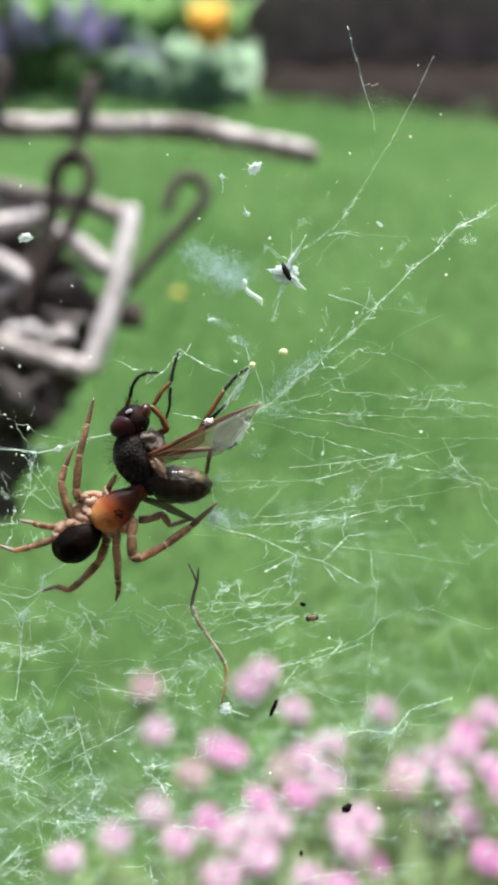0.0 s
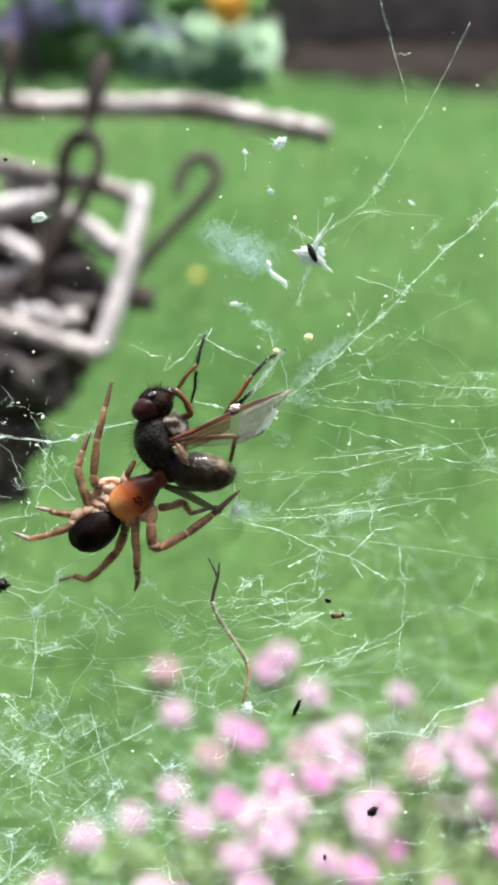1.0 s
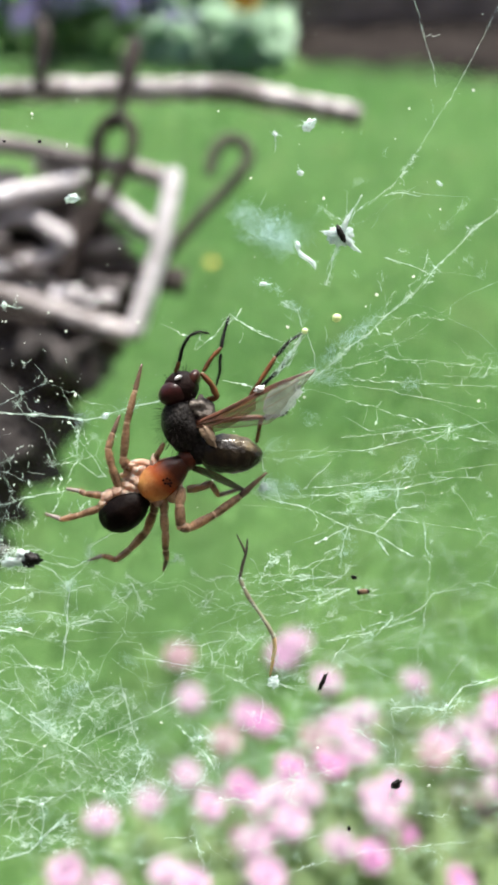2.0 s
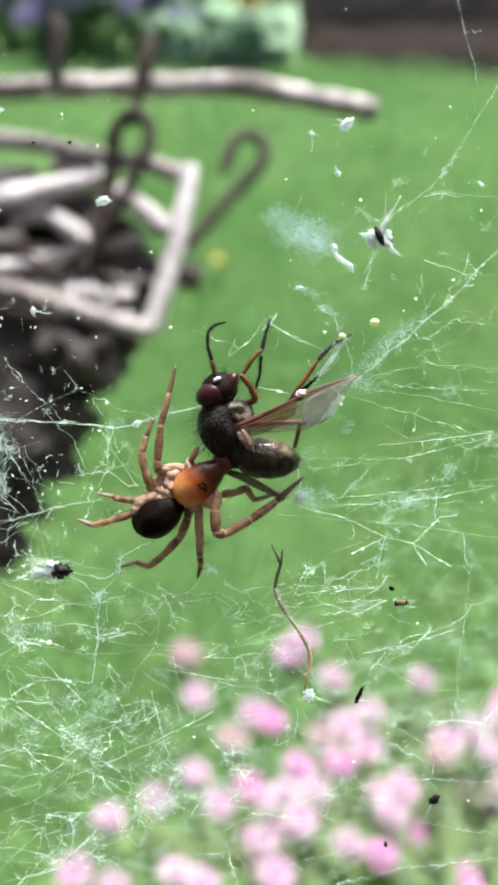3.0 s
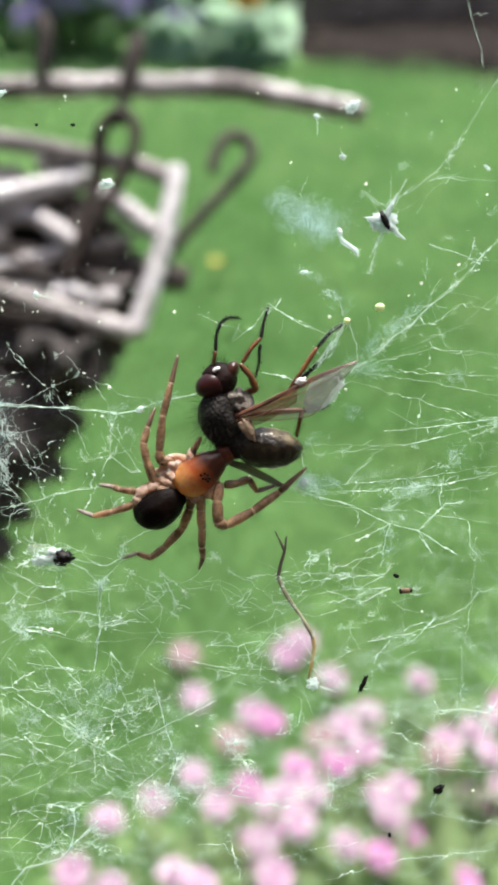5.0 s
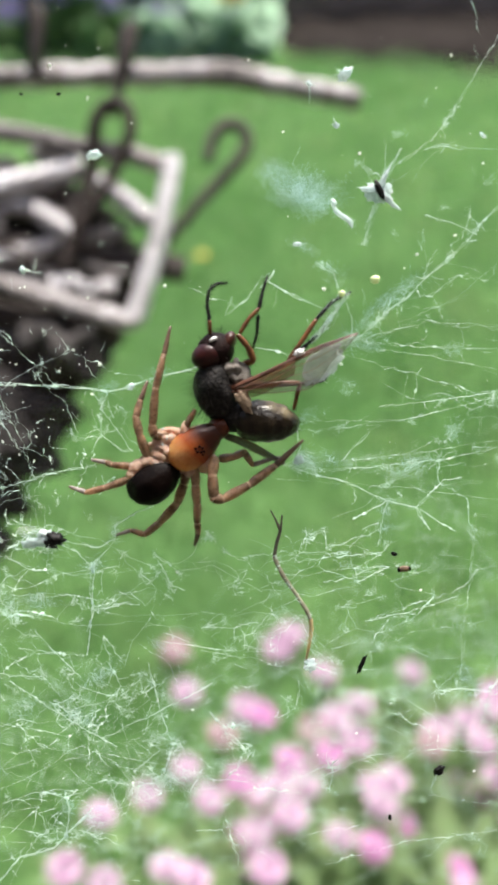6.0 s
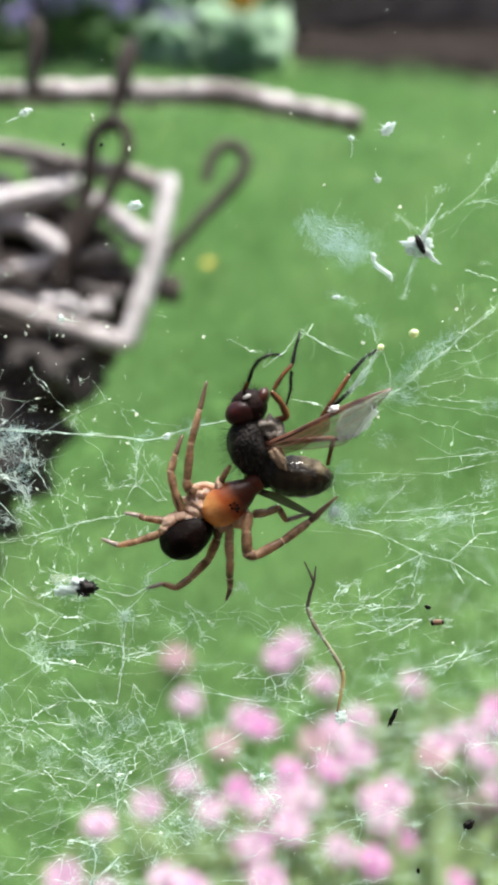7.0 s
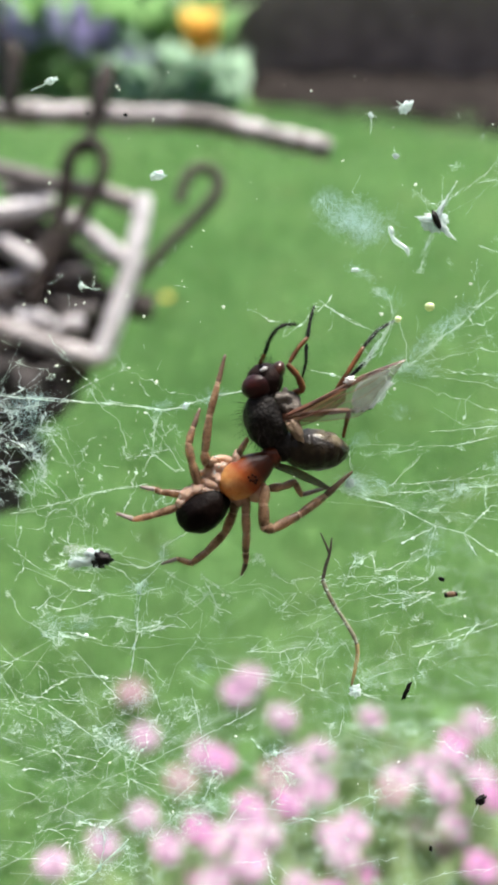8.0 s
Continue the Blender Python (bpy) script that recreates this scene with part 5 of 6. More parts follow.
    for i in range(230):
        top = i < 100
        u, v = rng.uniform(-24, 24), (rng.uniform(6, 36) if top else rng.uniform(-34, 6))
        if i >= 170:
            u, v = rng.uniform(-25, -12), rng.uniform(-4, 16)
        s = 0.00003 + 0.00012 * rng.random() ** 3.2
        pieces.append(ball(web(u, v, rng.uniform(-1.5, 1.5)), (s, s * rng.uniform(0.4, 1), s * 0.7), Euler((0, 0, 6 * rng.random())).to_matrix(), 8, 6, 0.9, i, None, 0.5))
    ob = new("dust_specks", mesh_of("dust_specks", *join(pieces), DUST))
    ob.matrix_basis = WEB
    tagged(ob, "tiny white dust and pollen specks on the threads", "dust", kind="stuff")


build_debris()

# ---- the spider ----
CARAPACE = material("orange_carapace", (0.84, 0.50, 0.21), (0.76, 0.38, 0.12), 0.3, 500, 0.15, translucent=0.5, third=(0.60, 0.24, 0.06), coat=0.3)
def carapace_gradient(m):
    """Pigment that deepens from orange at the back to dark red-brown at the jaws."""
    nt = m.node_tree
    n, l = nt.nodes, nt.links
    b = n["Principled BSDF"]
    co, mp, sep, ramp = n.new("ShaderNodeTexCoord"), n.new("ShaderNodeMapping"), n.new("ShaderNodeSeparateXYZ"), n.new("ShaderNodeValToRGB")
    mp.inputs["Rotation"].default_value = (0, 0, radians(-38))
    mp.inputs["Scale"].default_value = (160, 160, 160)
    mp.inputs["Location"].default_value = (0.42, 0, 0)
    l.new(co.outputs["Object"], mp.inputs["Vector"])
    l.new(mp.outputs[0], sep.inputs[0])
    l.new(sep.outputs["X"], ramp.inputs["Fac"])
    e = ramp.color_ramp.elements
    e[0].position, e[0].color = 0.30, (1, 1, 1, 1)
    e[1].position, e[1].color = 0.70, (0.07, 0.022, 0.016, 1)
    mid = e.new(0.50)
    mid.color = (0.46, 0.20, 0.11, 1)
    mul = n.new("ShaderNodeMix")
    mul.data_type, mul.blend_type = "RGBA", "MULTIPLY"
    mul.inputs[0].default_value = 1.0
    old = b.inputs["Base Color"].links[0].from_socket
    l.new(old, mul.inputs[6])
    l.new(ramp.outputs[0], mul.inputs[7])
    for node in list(n):
        for sock in node.inputs:
            if node != mul and sock.is_linked and sock.links[0].from_socket == old:
                l.new(mul.outputs[2], sock)


carapace_gradient(CARAPACE)
HEAD_RED = material("red_brown_head", (0.17, 0.040, 0.016), (0.07, 0.015, 0.007), 0.35, 600, 0.2, translucent=0.3, spec=0.3)
COXA = material("peach_coxa", (0.76, 0.55, 0.43), (0.64, 0.43, 0.32), 0.28, 1500, 0.7, translucent=0.5, spec=0.5, third=(0.48, 0.30, 0.21), coat=0.4)
LEG = material("tan_leg", (0.58, 0.38, 0.24), (0.17, 0.10, 0.06), 0.22, 900, 0.2, translucent=0.6, third=(0.065, 0.034, 0.02), spec=0.6, coat=0.7, mix=(0.36, 0.66))
def fleshy(m, weight, depth):
    """Light bleeding through thin, soft tissue."""
    b = m.node_tree.nodes["Principled BSDF"]
    b.inputs["Subsurface Weight"].default_value = weight
    b.inputs["Subsurface Radius"].default_value = (1.0, 0.8, 0.66)
    b.inputs["Subsurface Scale"].default_value = depth


fleshy(COXA, 0.5, 0.0007)
fleshy(LEG, 0.5, 0.0004)
fleshy(CARAPACE, 0.4, 0.0008)
JOINT = material("pale_joint", (0.62, 0.42, 0.28), (0.45, 0.27, 0.16), 0.4, 700, 0.1, translucent=0.5)
DARK_FOOT = material("dark_brown_foot", (0.17, 0.10, 0.062), (0.08, 0.045, 0.028), 0.4, 700, 0.2, translucent=0.2)
FOOT = material("grey_foot", (0.36, 0.31, 0.28), (0.22, 0.19, 0.17), 0.6, 700, 0.3, translucent=0.2)
ABDOMEN = material("black_abdomen", (0.0035, 0.0017, 0.0012), (0.0015, 0.0009, 0.0008), 0.5, 700, 0.2, third=(0.009, 0.004, 0.003), spec=0.045)
HAIR = material("dark_hair", (0.010, 0.007, 0.006), (0.004, 0.003, 0.0025), 0.7, 700, spec=0.08)
HAIR_TAN = material("tan_hair", (0.32, 0.2, 0.12), (0.2, 0.11, 0.06), 0.6, 700, translucent=0.3)


def bristles(rng, starts, ways, length, r):
    """Fine tapered hairs; starts and ways in millimetres."""
    out = []
    for s, w in zip(starts, ways):
        w = Vector(w).normalized()
        ln = length * (0.6 + 0.7 * rng.random())
        bend = Vector(rng.normal(size=3)) * 0.18 * ln
        s = Vector(s)
        out.append(strand([(*s, r), (*(s + w * ln * 0.5 + bend * 0.4), r * 0.7), (*(s + w * ln + bend), r * 0.2)], rng, 0.0, 0.0, 0.1, 0.62))
    return out


def limb(rng, parent, o, pts, mat, tip_mat=None, hair=None, name="leg", tip="tarsus", label="", tips=1, joints=None):
    """A jointed leg through rows of u, v, w, radius in millimetres, swelling along each joint, with hairs."""
    p = [np.array((q[0] - o[0], q[1] - o[1], q[2] - o[2], q[3])) for q in pts]
    line = []
    for a, b in zip(p[:-1], p[1:]):
        n = 8
        for k in range(n):
            t = k / n
            q = a + (b - a) * t
            q = q.copy()
            q[3] *= 1 + 0.20 * math.sin(math.pi * t) - 0.12 * (k == 0)
            line.append(q)
    line.append(p[-1])
    line = np.array(line)
    cut = len(line) - 1 - 8 * tips if tip_mat else len(line) - 1
    line[1:-1, :3] = (line[:-2, :3] + 2 * line[1:-1, :3] + line[2:, :3]) / 4
    leg = part(name, mesh_of(name, *tube(line[:cut + 1] * 0.001, 12, 0.12, seed=len(parent.children)), mat), parent, label)
    if tip_mat:
        part(tip, mesh_of(tip, *tube(line[cut:] * 0.001, 10, 0.12), tip_mat), leg)
    if joints:
        rings = []
        for q in p[1:-1]:
            rings.append(ball(q[:3] * 0.001, [q[3] * 0.00098] * 3, None, 12, 8))
        for ring in rings:
            part("joint", mesh_of("joint", *ring, joints), leg)
    if hair:
        starts, ways = [], []
        for k in range(1, len(line) - 1):
            d = line[k + 1, :3] - line[k - 1, :3]
            d /= np.linalg.norm(d) + 1e-9
            for _ in range(5):
                s = rng.normal(size=3)
                s -= d * (s @ d)
                s /= np.linalg.norm(s) + 1e-9
                starts.append(line[k, :3] + s * line[k, 3] * 0.9)
                ways.append(s + d * 0.9)
        strands("bristles", bristles(rng, starts, ways, 0.28, 0.02), hair, leg)
    return leg


SPIDER_AT = (-5.18, -2.05, 1.2)
FLY_AT = (-1.60, 2.36, 1.0)


def build_spider():
    rng = np.random.default_rng(9)
    o = SPIDER_AT
    sp = thing("spider", WEB @ Matrix.Translation(web(*o)), "orange-brown spider with a black abdomen biting the fly", "spider")

    def at(u, v, w=1.2):
        return Vector((u - o[0], v - o[1], w - o[2])) * 0.001

    def turn(deg, tip=0):
        return Euler((0, radians(tip), radians(deg))).to_matrix()

    part("abdomen", mesh_of("abdomen", *ball(at(-8.00, -4.33, 1.2), (0.00226, 0.00158, 0.0015), turn(33), 36, 24, 0.10, 2, lambda s: 1 - 0.10 * s), ABDOMEN), sp, "black velvety abdomen")
    hs, hw = [], []
    for _ in range(240):
        d = Vector(rng.normal(size=3)).normalized()
        hs.append(at(-8.00, -4.33, 1.2) * 1000 + turn(30) @ Vector((d.x * 2.18, d.y * 1.62, d.z * 1.46)))
        hw.append(d + Vector((-0.8, -0.4, 0)))
    strands("abdomen_hair", bristles(rng, hs, hw, 0.3, 0.014), HAIR, sp)
    part("carapace", mesh_of("carapace", *ball(at(-4.57, -1.39, 1.45), (0.00252, 0.00138, 0.0011), turn(37), 40, 24, 0.04, 3, lambda s: 1.05 - 0.16 * s - 0.08 * math.sin(2.6 * s)), CARAPACE), sp, "shiny translucent orange carapace")
    part("carapace_rim", mesh_of("carapace_rim", *ball(at(-4.78, -1.58, 1.0), (0.00250, 0.00152, 0.0005), turn(37), 36, 16, 0.04, 3, lambda s: 1.05 - 0.25 * s), COXA), sp, "pale thin edge of the carapace")
    part("head", mesh_of("head", *ball(at(-2.84, -0.06, 1.2), (0.0010, 0.00085, 0.0008), turn(40), 26, 16, 0.06, 4), HEAD_RED), sp, "dark red-brown head")
    for du, dv in ((0, 0), (14, -11)):
        part("chelicera", mesh_of("chelicera", *ball(at(-2.76, 0.05, 1.2) + Vector((du * 2.2e-5, dv * 2.2e-5, 0)), (0.0009, 0.00048, 0.0005), turn(58), 18, 12), HEAD_RED), sp)
    for k, (du, dv) in enumerate(((-0.25, 0.18), (0.05, 0.32), (0.28, 0.2), (-0.1, -0.08), (0.15, -0.12), (0.38, -0.06), (0.3, -0.3))):
        part("eye", mesh_of("eye", *ball(at(-4.36, -1.67, 2.6) + Vector((du * 0.001, dv * 0.001, 0)), (0.00011, 0.0001, 0.00009), None, 10, 8), ABDOMEN), sp)
    part("fovea", mesh_of("fovea", *ball(at(-5.25, -2.05, 2.42), (0.00040, 0.00016, 0.00007), turn(-35), 16, 10, 0.2, 3), HEAD_RED), sp, "dark groove on the carapace")
    part("sternum", mesh_of("sternum", *ball(at(-6.92, -1.50, 0.9), (0.00125, 0.00105, 0.0007), turn(20), 30, 20, 0.5, 12, None, 0.3), COXA), sp, "pale peach lumpy underside of the legs")
    for u, v, a, rx, ry in ((-6.94, -1.78, 135, 0.6, 0.36), (-7.49, -2.22, 160, 0.7, 0.36), (-7.88, -2.78, 165, 0.75, 0.38), (-7.17, -2.84, 10, 0.6, 0.4), (-5.19, -3.17, 90, 0.7, 0.42), (-3.76, -2.84, 60, 0.75, 0.45), (-5.49, -0.23, 95, 0.55, 0.3), (-8.45, -2.62, 30, 0.7, 0.4), (-9.15, -3.0, 35, 0.75, 0.42), (-9.6, -3.62, 50, 0.55, 0.34)):
        part("coxa", mesh_of("coxa", *ball(at(u, v, 1.15), (rx * 0.0012, ry * 0.00125, 0.00065), turn(a), 24, 16, 0.25, u, lambda q: 1 - 0.25 * q, 0.12), COXA), sp, "pale peach leg joint")
    for rows in (((-7.85, -0.90, 1.0, 0.22), (-7.41, -0.42, 1.05, 0.26), (-6.62, -0.22, 1.0, 0.26), (-5.75, -0.50, 0.9, 0.28)), ((-8.15, -2.05, 1.1, 0.26), (-7.70, -1.60, 1.15, 0.29), (-6.98, -1.20, 1.1, 0.30), (-6.21, -1.15, 0.9, 0.28))):
        line = smooth_line([(*at(u, v, w), r * 0.001) for u, v, w, r in rows], 6)
        part("trochanter", mesh_of("trochanter", *tube(line, 14, 0.2), COXA), sp, "pale translucent leg joint")
    # white slivers modelled as the wet glints on the leg bases
    for u, v, a in ((-7.19, -0.06, 30), (-6.87, -0.83, 70), (-7.20, -1.33, 100), (-7.05, -2.17, 80), (-6.54, -0.61, 20), (-7.58, -0.61, 60)):
        part("glint_spot", mesh_of("glint_spot", *ball(at(u, v, 1.62), (0.00016, 0.00006, 0.00005), turn(a), 10, 8, 0.4, u), FLUFF), sp)

    def leg(*pts, mat=LEG, hair=HAIR_TAN, tip_mat=FOOT):
        limb(rng, sp, o, pts, mat, tip_mat, hair, joints=JOINT)

    leg((-6.87, -0.72, 1.0, 0.36), (-7.90, -0.53, 1.4, 0.34), (-8.00, 0.16, 1.5, 0.30), (-7.69, 3.04, 1.4, 0.27), (-7.05, 5.62, 1.0, 0.22), (-6.51, 7.82, 0.5, 0.09), tip_mat=DARK_FOOT)
    leg((-7.32, -1.78, 1.0, 0.36), (-8.43, -2.33, 1.3, 0.33), (-9.00, -0.53, 1.5, 0.29), (-9.27, 0.85, 1.4, 0.28), (-8.95, 2.08, 1.0, 0.22), (-8.41, 3.59, 0.4, 0.10), tip_mat=DARK_FOOT)
    leg((-7.80, -2.75, 0.9, 0.33), (-9.32, -3.17, 0.9, 0.29), (-11.38, -3.00, 0.7, 0.22), (-11.79, -2.84, 0.5, 0.18), (-13.02, -2.67, 0.2, 0.10))
    leg((-7.81, -3.17, 0.9, 0.33), (-9.94, -4.12, 0.9, 0.29), (-11.97, -4.85, 0.7, 0.25), (-13.50, -5.25, 0.5, 0.20), (-14.87, -4.80, 0.2, 0.09))
    leg((-5.41, -3.17, 0.8, 0.33), (-5.65, -4.57, 0.7, 0.34), (-6.28, -6.21, 0.6, 0.31), (-7.74, -7.82, 0.5, 0.27), (-8.92, -8.76, 0.4, 0.22), (-10.03, -8.42, 0.3, 0.17), (-11.31, -8.88, 0.1, 0.09))
    leg((-4.70, -3.17, 1.2, 0.30), (-4.71, -4.57, 1.5, 0.32), (-4.62, -6.12, 1.4, 0.29), (-4.66, -7.68, 1.1, 0.25), (-4.58, -8.54, 0.8, 0.2), (-4.93, -9.68, 0.4, 0.09), tip_mat=DARK_FOOT)
    leg((-3.21, -2.33, 1.4, 0.36), (-3.38, -3.73, 1.9, 0.38), (-3.28, -5.47, 2.0, 0.38), (-2.59, -5.64, 1.9, 0.34), (-0.52, -4.57, 1.5, 0.32), (1.54, -3.17, 0.9, 0.27), (3.81, -1.22, 0.3, 0.10), tip_mat=DARK_FOOT)
    leg((-2.85, -2.56, 0.9, 0.30), (-1.75, -2.47, 0.7, 0.28), (-0.85, -2.11, 0.5, 0.24), (-0.24, -3.17, 0.3, 0.2), (1.95, -2.56, 0.1, 0.1))
    limb(rng, sp, o, ((-5.66, -0.53, 1.1, 0.26), (-5.21, 0.44, 1.4, 0.24), (-4.66, 1.37, 1.2, 0.15)), LEG, None, HAIR_TAN, "palp")
    return sp


SPIDER = build_spider()

# ---- the fly ----
EYE = material("maroon_eye", (0.030, 0.0065, 0.006), (0.014, 0.003, 0.003), 0.28, 900, 0.1, spec=0.22)
FAR_EYE = material("red_brown_eye", (0.048, 0.016, 0.010), (0.02, 0.006, 0.004), 0.3, 900, 0.1, spec=0.25)
FROST = material("white_face_dust", (0.86, 0.85, 0.84), (0.74, 0.73, 0.72), 0.5, 900, 0.2)
EYE_RIM = material("silver_face", (0.22, 0.19, 0.17), (0.14, 0.12, 0.11), 0.5, 900, 0.2)
FACE = material("red_brown_face", (0.012, 0.005, 0.004), (0.005, 0.0022, 0.002), 0.5, 900, 0.3, spec=0.07)
THORAX = material("grey_black_thorax", (0.010, 0.0085, 0.0075), (0.0028, 0.0023, 0.0021), 0.55, 600, 0.35, third=(0.045, 0.039, 0.034), spec=0.12)
PLEURA = material("grey_dusted_side", (0.17, 0.15, 0.13), (0.016, 0.013, 0.012), 0.6, 700, 0.5, spec=0.15)
TERGITE = material("bronze_abdomen", (0.012, 0.008, 0.0038), (0.003, 0.002, 0.0012), 0.34, 300, 0.3, third=(0.016, 0.011, 0.005), spec=0.15, coat=0.2)


def banded(m, period, turn_z):
    """Dark hind margins across the abdomen's plates."""
    nt = m.node_tree
    n, l = nt.nodes, nt.links
    b = n["Principled BSDF"]
    co, mp, wave, mul = n.new("ShaderNodeTexCoord"), n.new("ShaderNodeMapping"), n.new("ShaderNodeTexWave"), n.new("ShaderNodeMix")
    mp.inputs["Rotation"].default_value = (0, 0, radians(turn_z))
    wave.inputs["Scale"].default_value = 0.314 / period
    wave.inputs["Distortion"].default_value = 0.6
    l.new(co.outputs["Object"], mp.inputs["Vector"])
    l.new(mp.outputs[0], wave.inputs["Vector"])
    ramp = n.new("ShaderNodeValToRGB")
    ramp.color_ramp.elements[0].position, ramp.color_ramp.elements[0].color = 0.1, (0.6, 0.55, 0.5, 1)
    ramp.color_ramp.elements[1].position = 0.5
    l.new(wave.outputs["Fac"], ramp.inputs["Fac"])
    mul.data_type, mul.blend_type = "RGBA", "MULTIPLY"
    mul.inputs[0].default_value = 1.0
    l.new(b.inputs["Base Color"].links[0].from_socket, mul.inputs[6])
    l.new(ramp.outputs[0], mul.inputs[7])
    l.new(mul.outputs[2], b.inputs["Base Color"])


def painted_sheen(m, centre, way, low, high, colour):
    """Golden sheen painted into the colour, stronger towards one side of the body; millimetres in the thing's space."""
    nt = m.node_tree
    n, l = nt.nodes, nt.links
    b = n["Principled BSDF"]
    co, sub, dot, span, mx = n.new("ShaderNodeTexCoord"), n.new("ShaderNodeVectorMath"), n.new("ShaderNodeVectorMath"), n.new("ShaderNodeMapRange"), n.new("ShaderNodeMix")
    sub.operation, dot.operation = "SUBTRACT", "DOT_PRODUCT"
    sub.inputs[1].default_value = Vector(centre) * 0.001
    dot.inputs[1].default_value = Vector(way).normalized()
    span.inputs["From Min"].default_value, span.inputs["From Max"].default_value = low * 0.001, high * 0.001
    l.new(co.outputs["Object"], sub.inputs[0])
    l.new(sub.outputs[0], dot.inputs[0])
    l.new(dot.outputs["Value"], span.inputs["Value"])
    mx.data_type = "RGBA"
    l.new(span.outputs[0], mx.inputs[0])
    l.new(b.inputs["Base Color"].links[0].from_socket, mx.inputs[6])
    mx.inputs[7].default_value = (*colour, 1)
    l.new(mx.outputs[2], b.inputs["Base Color"])


ABDOMEN_AT = (0.69, 0.44)
# the gold highlight on the abdomen's upper right is put into its colour
painted_sheen(TERGITE, (ABDOMEN_AT[0] - FLY_AT[0], ABDOMEN_AT[1] - FLY_AT[1], 0.3), (0.45, 1.0, 0.35), 1.15, 2.05, (0.42, 0.34, 0.19))
banded(TERGITE, 0.0011, -4)
WING = material("wing_membrane", (0.36, 0.31, 0.29), (0.22, 0.17, 0.145), 0.2, 260, 0.2, translucent=0.35, sheer=0.50, spec=0.8)
WING_GREY = material("grey_wing_membrane", (0.13, 0.13, 0.11), (0.075, 0.075, 0.065), 0.3, 500, 0.2, translucent=0.3, sheer=0.12)
TIP_SILK = material("tip_silk", (0.82, 0.86, 0.88), (0.6, 0.66, 0.68), 0.5, 900, 0.6, translucent=0.4, sheer=0.60)
VEIN = material("brown_vein", (0.13, 0.048, 0.024), (0.06, 0.022, 0.012), 0.4, 700, translucent=0.2)
FLY_LEG = material("amber_fly_leg", (0.22, 0.085, 0.026), (0.10, 0.035, 0.011), 0.35, 700, 0.2, translucent=0.3)
LOBE = material("amber_wing_lobe", (0.30, 0.125, 0.045), (0.17, 0.068, 0.024), 0.3, 420, 0.2, translucent=0.35, sheer=0.42, spec=0.6)
SCALE = material("cream_scale", (0.44, 0.33, 0.23), (0.20, 0.13, 0.08), 0.5, 700, 0.2, translucent=0.4)


def build_fly():
    rng = np.random.default_rng(17)
    o = FLY_AT
    fly = thing("fly", WEB @ Matrix.Translation(web(*o)), "dead dark bristly fly with maroon eyes held by the spider", "fly")

    def at(u, v, w=1.0):
        return Vector((u - o[0], v - o[1], w - o[2])) * 0.001

    def turn(deg, tip=0, roll=0):
        return Euler((radians(roll), radians(tip), radians(deg))).to_matrix()

    part("thorax", mesh_of("thorax", *ball(at(-3.18, 2.85, 1.0), (0.00245, 0.00172, 0.0017), turn(-76), 32, 22, 0.10, 6, lambda s: 1 - 0.1 * s * s), THORAX), fly, "black bristly thorax")
    part("side_plate", mesh_of("side_plate", *ball(at(-1.72, 4.15, 1.25), (0.0013, 0.00092, 0.0009), turn(-35), 30, 20, 0.5, 7), PLEURA), fly, "grey dusted side plate")
    part("neck", mesh_of("neck", *ball(at(-3.00, 4.48, 1.0), (0.0008, 0.0009, 0.0008), turn(-70), 16, 12, 0.1, 2), PLEURA), fly)
    part("head", mesh_of("head", *ball(at(-3.27, 5.89, 0.95), (0.0014, 0.0015, 0.0013), turn(-60), 26, 16, 0.05, 8), FACE), fly)
    part("compound_eye", mesh_of("compound_eye", *ball(at(-3.84, 5.51, 1.45), (0.00132, 0.00102, 0.0010), turn(22), 30, 20), EYE), fly, "large glossy maroon eye")
    part("compound_eye", mesh_of("compound_eye", *ball(at(-2.25, 6.62, 1.0), (0.00056, 0.00084, 0.0008), turn(-20), 24, 16), FAR_EYE), fly, "reddish-brown far eye")
    part("frons", mesh_of("frons", *ball(at(-3.42, 6.80, 2.1), (0.00030, 0.00015, 0.00012), turn(25), 14, 10, 0.3, 1), FROST), fly, "white face patch")
    part("face", mesh_of("face", *ball(at(-2.72, 5.86, 1.7), (0.00062, 0.00030, 0.0003), turn(-62), 18, 12, 0.3, 4), EYE_RIM), fly)

    part("abdomen", mesh_of("abdomen", *ball(at(0.69, 0.44, 0.9), (0.00272, 0.00160, 0.0014), turn(-3), 40, 44, 0.05, 5, lambda s: 1.0 - 0.08 * s + 0.07 * ((s * 2.6 + 0.4) % 1.0)), TERGITE), fly, "bronze banded abdomen")
    part("under_body", mesh_of("under_body", *ball(at(-1.74, 0.71, 0.8), (0.0012, 0.0012, 0.0012), turn(-40), 20, 14, 0.1, 8), THORAX), fly)
    me = mesh_of("calypter", *ball(at(-0.92, 2.05, 2.25), (0.00082, 0.00046, 0.00012), turn(-62), 24, 16, 0.7, 3, lambda q: 1 - 0.35 * q), SCALE)
    part("calypter", me, fly, "cream scale at the wing's root")

    # bristles over thorax and head
    hs, hw = [], []
    for _ in range(250):
        d = Vector(rng.normal(size=3)).normalized()
        hs.append(at(-3.18, 2.85, 1.0) * 1000 + turn(-76) @ Vector((d.x * 2.4, d.y * 1.68, d.z * 1.65)))
        hw.append(turn(-76) @ Vector((d.x + 0.3, d.y, d.z)))
    strands("thorax_bristles", bristles(rng, hs, hw, 1.0, 0.034), HAIR, fly)
    hs, hw = [], []
    for _ in range(80):
        d = Vector(rng.normal(size=3)).normalized()
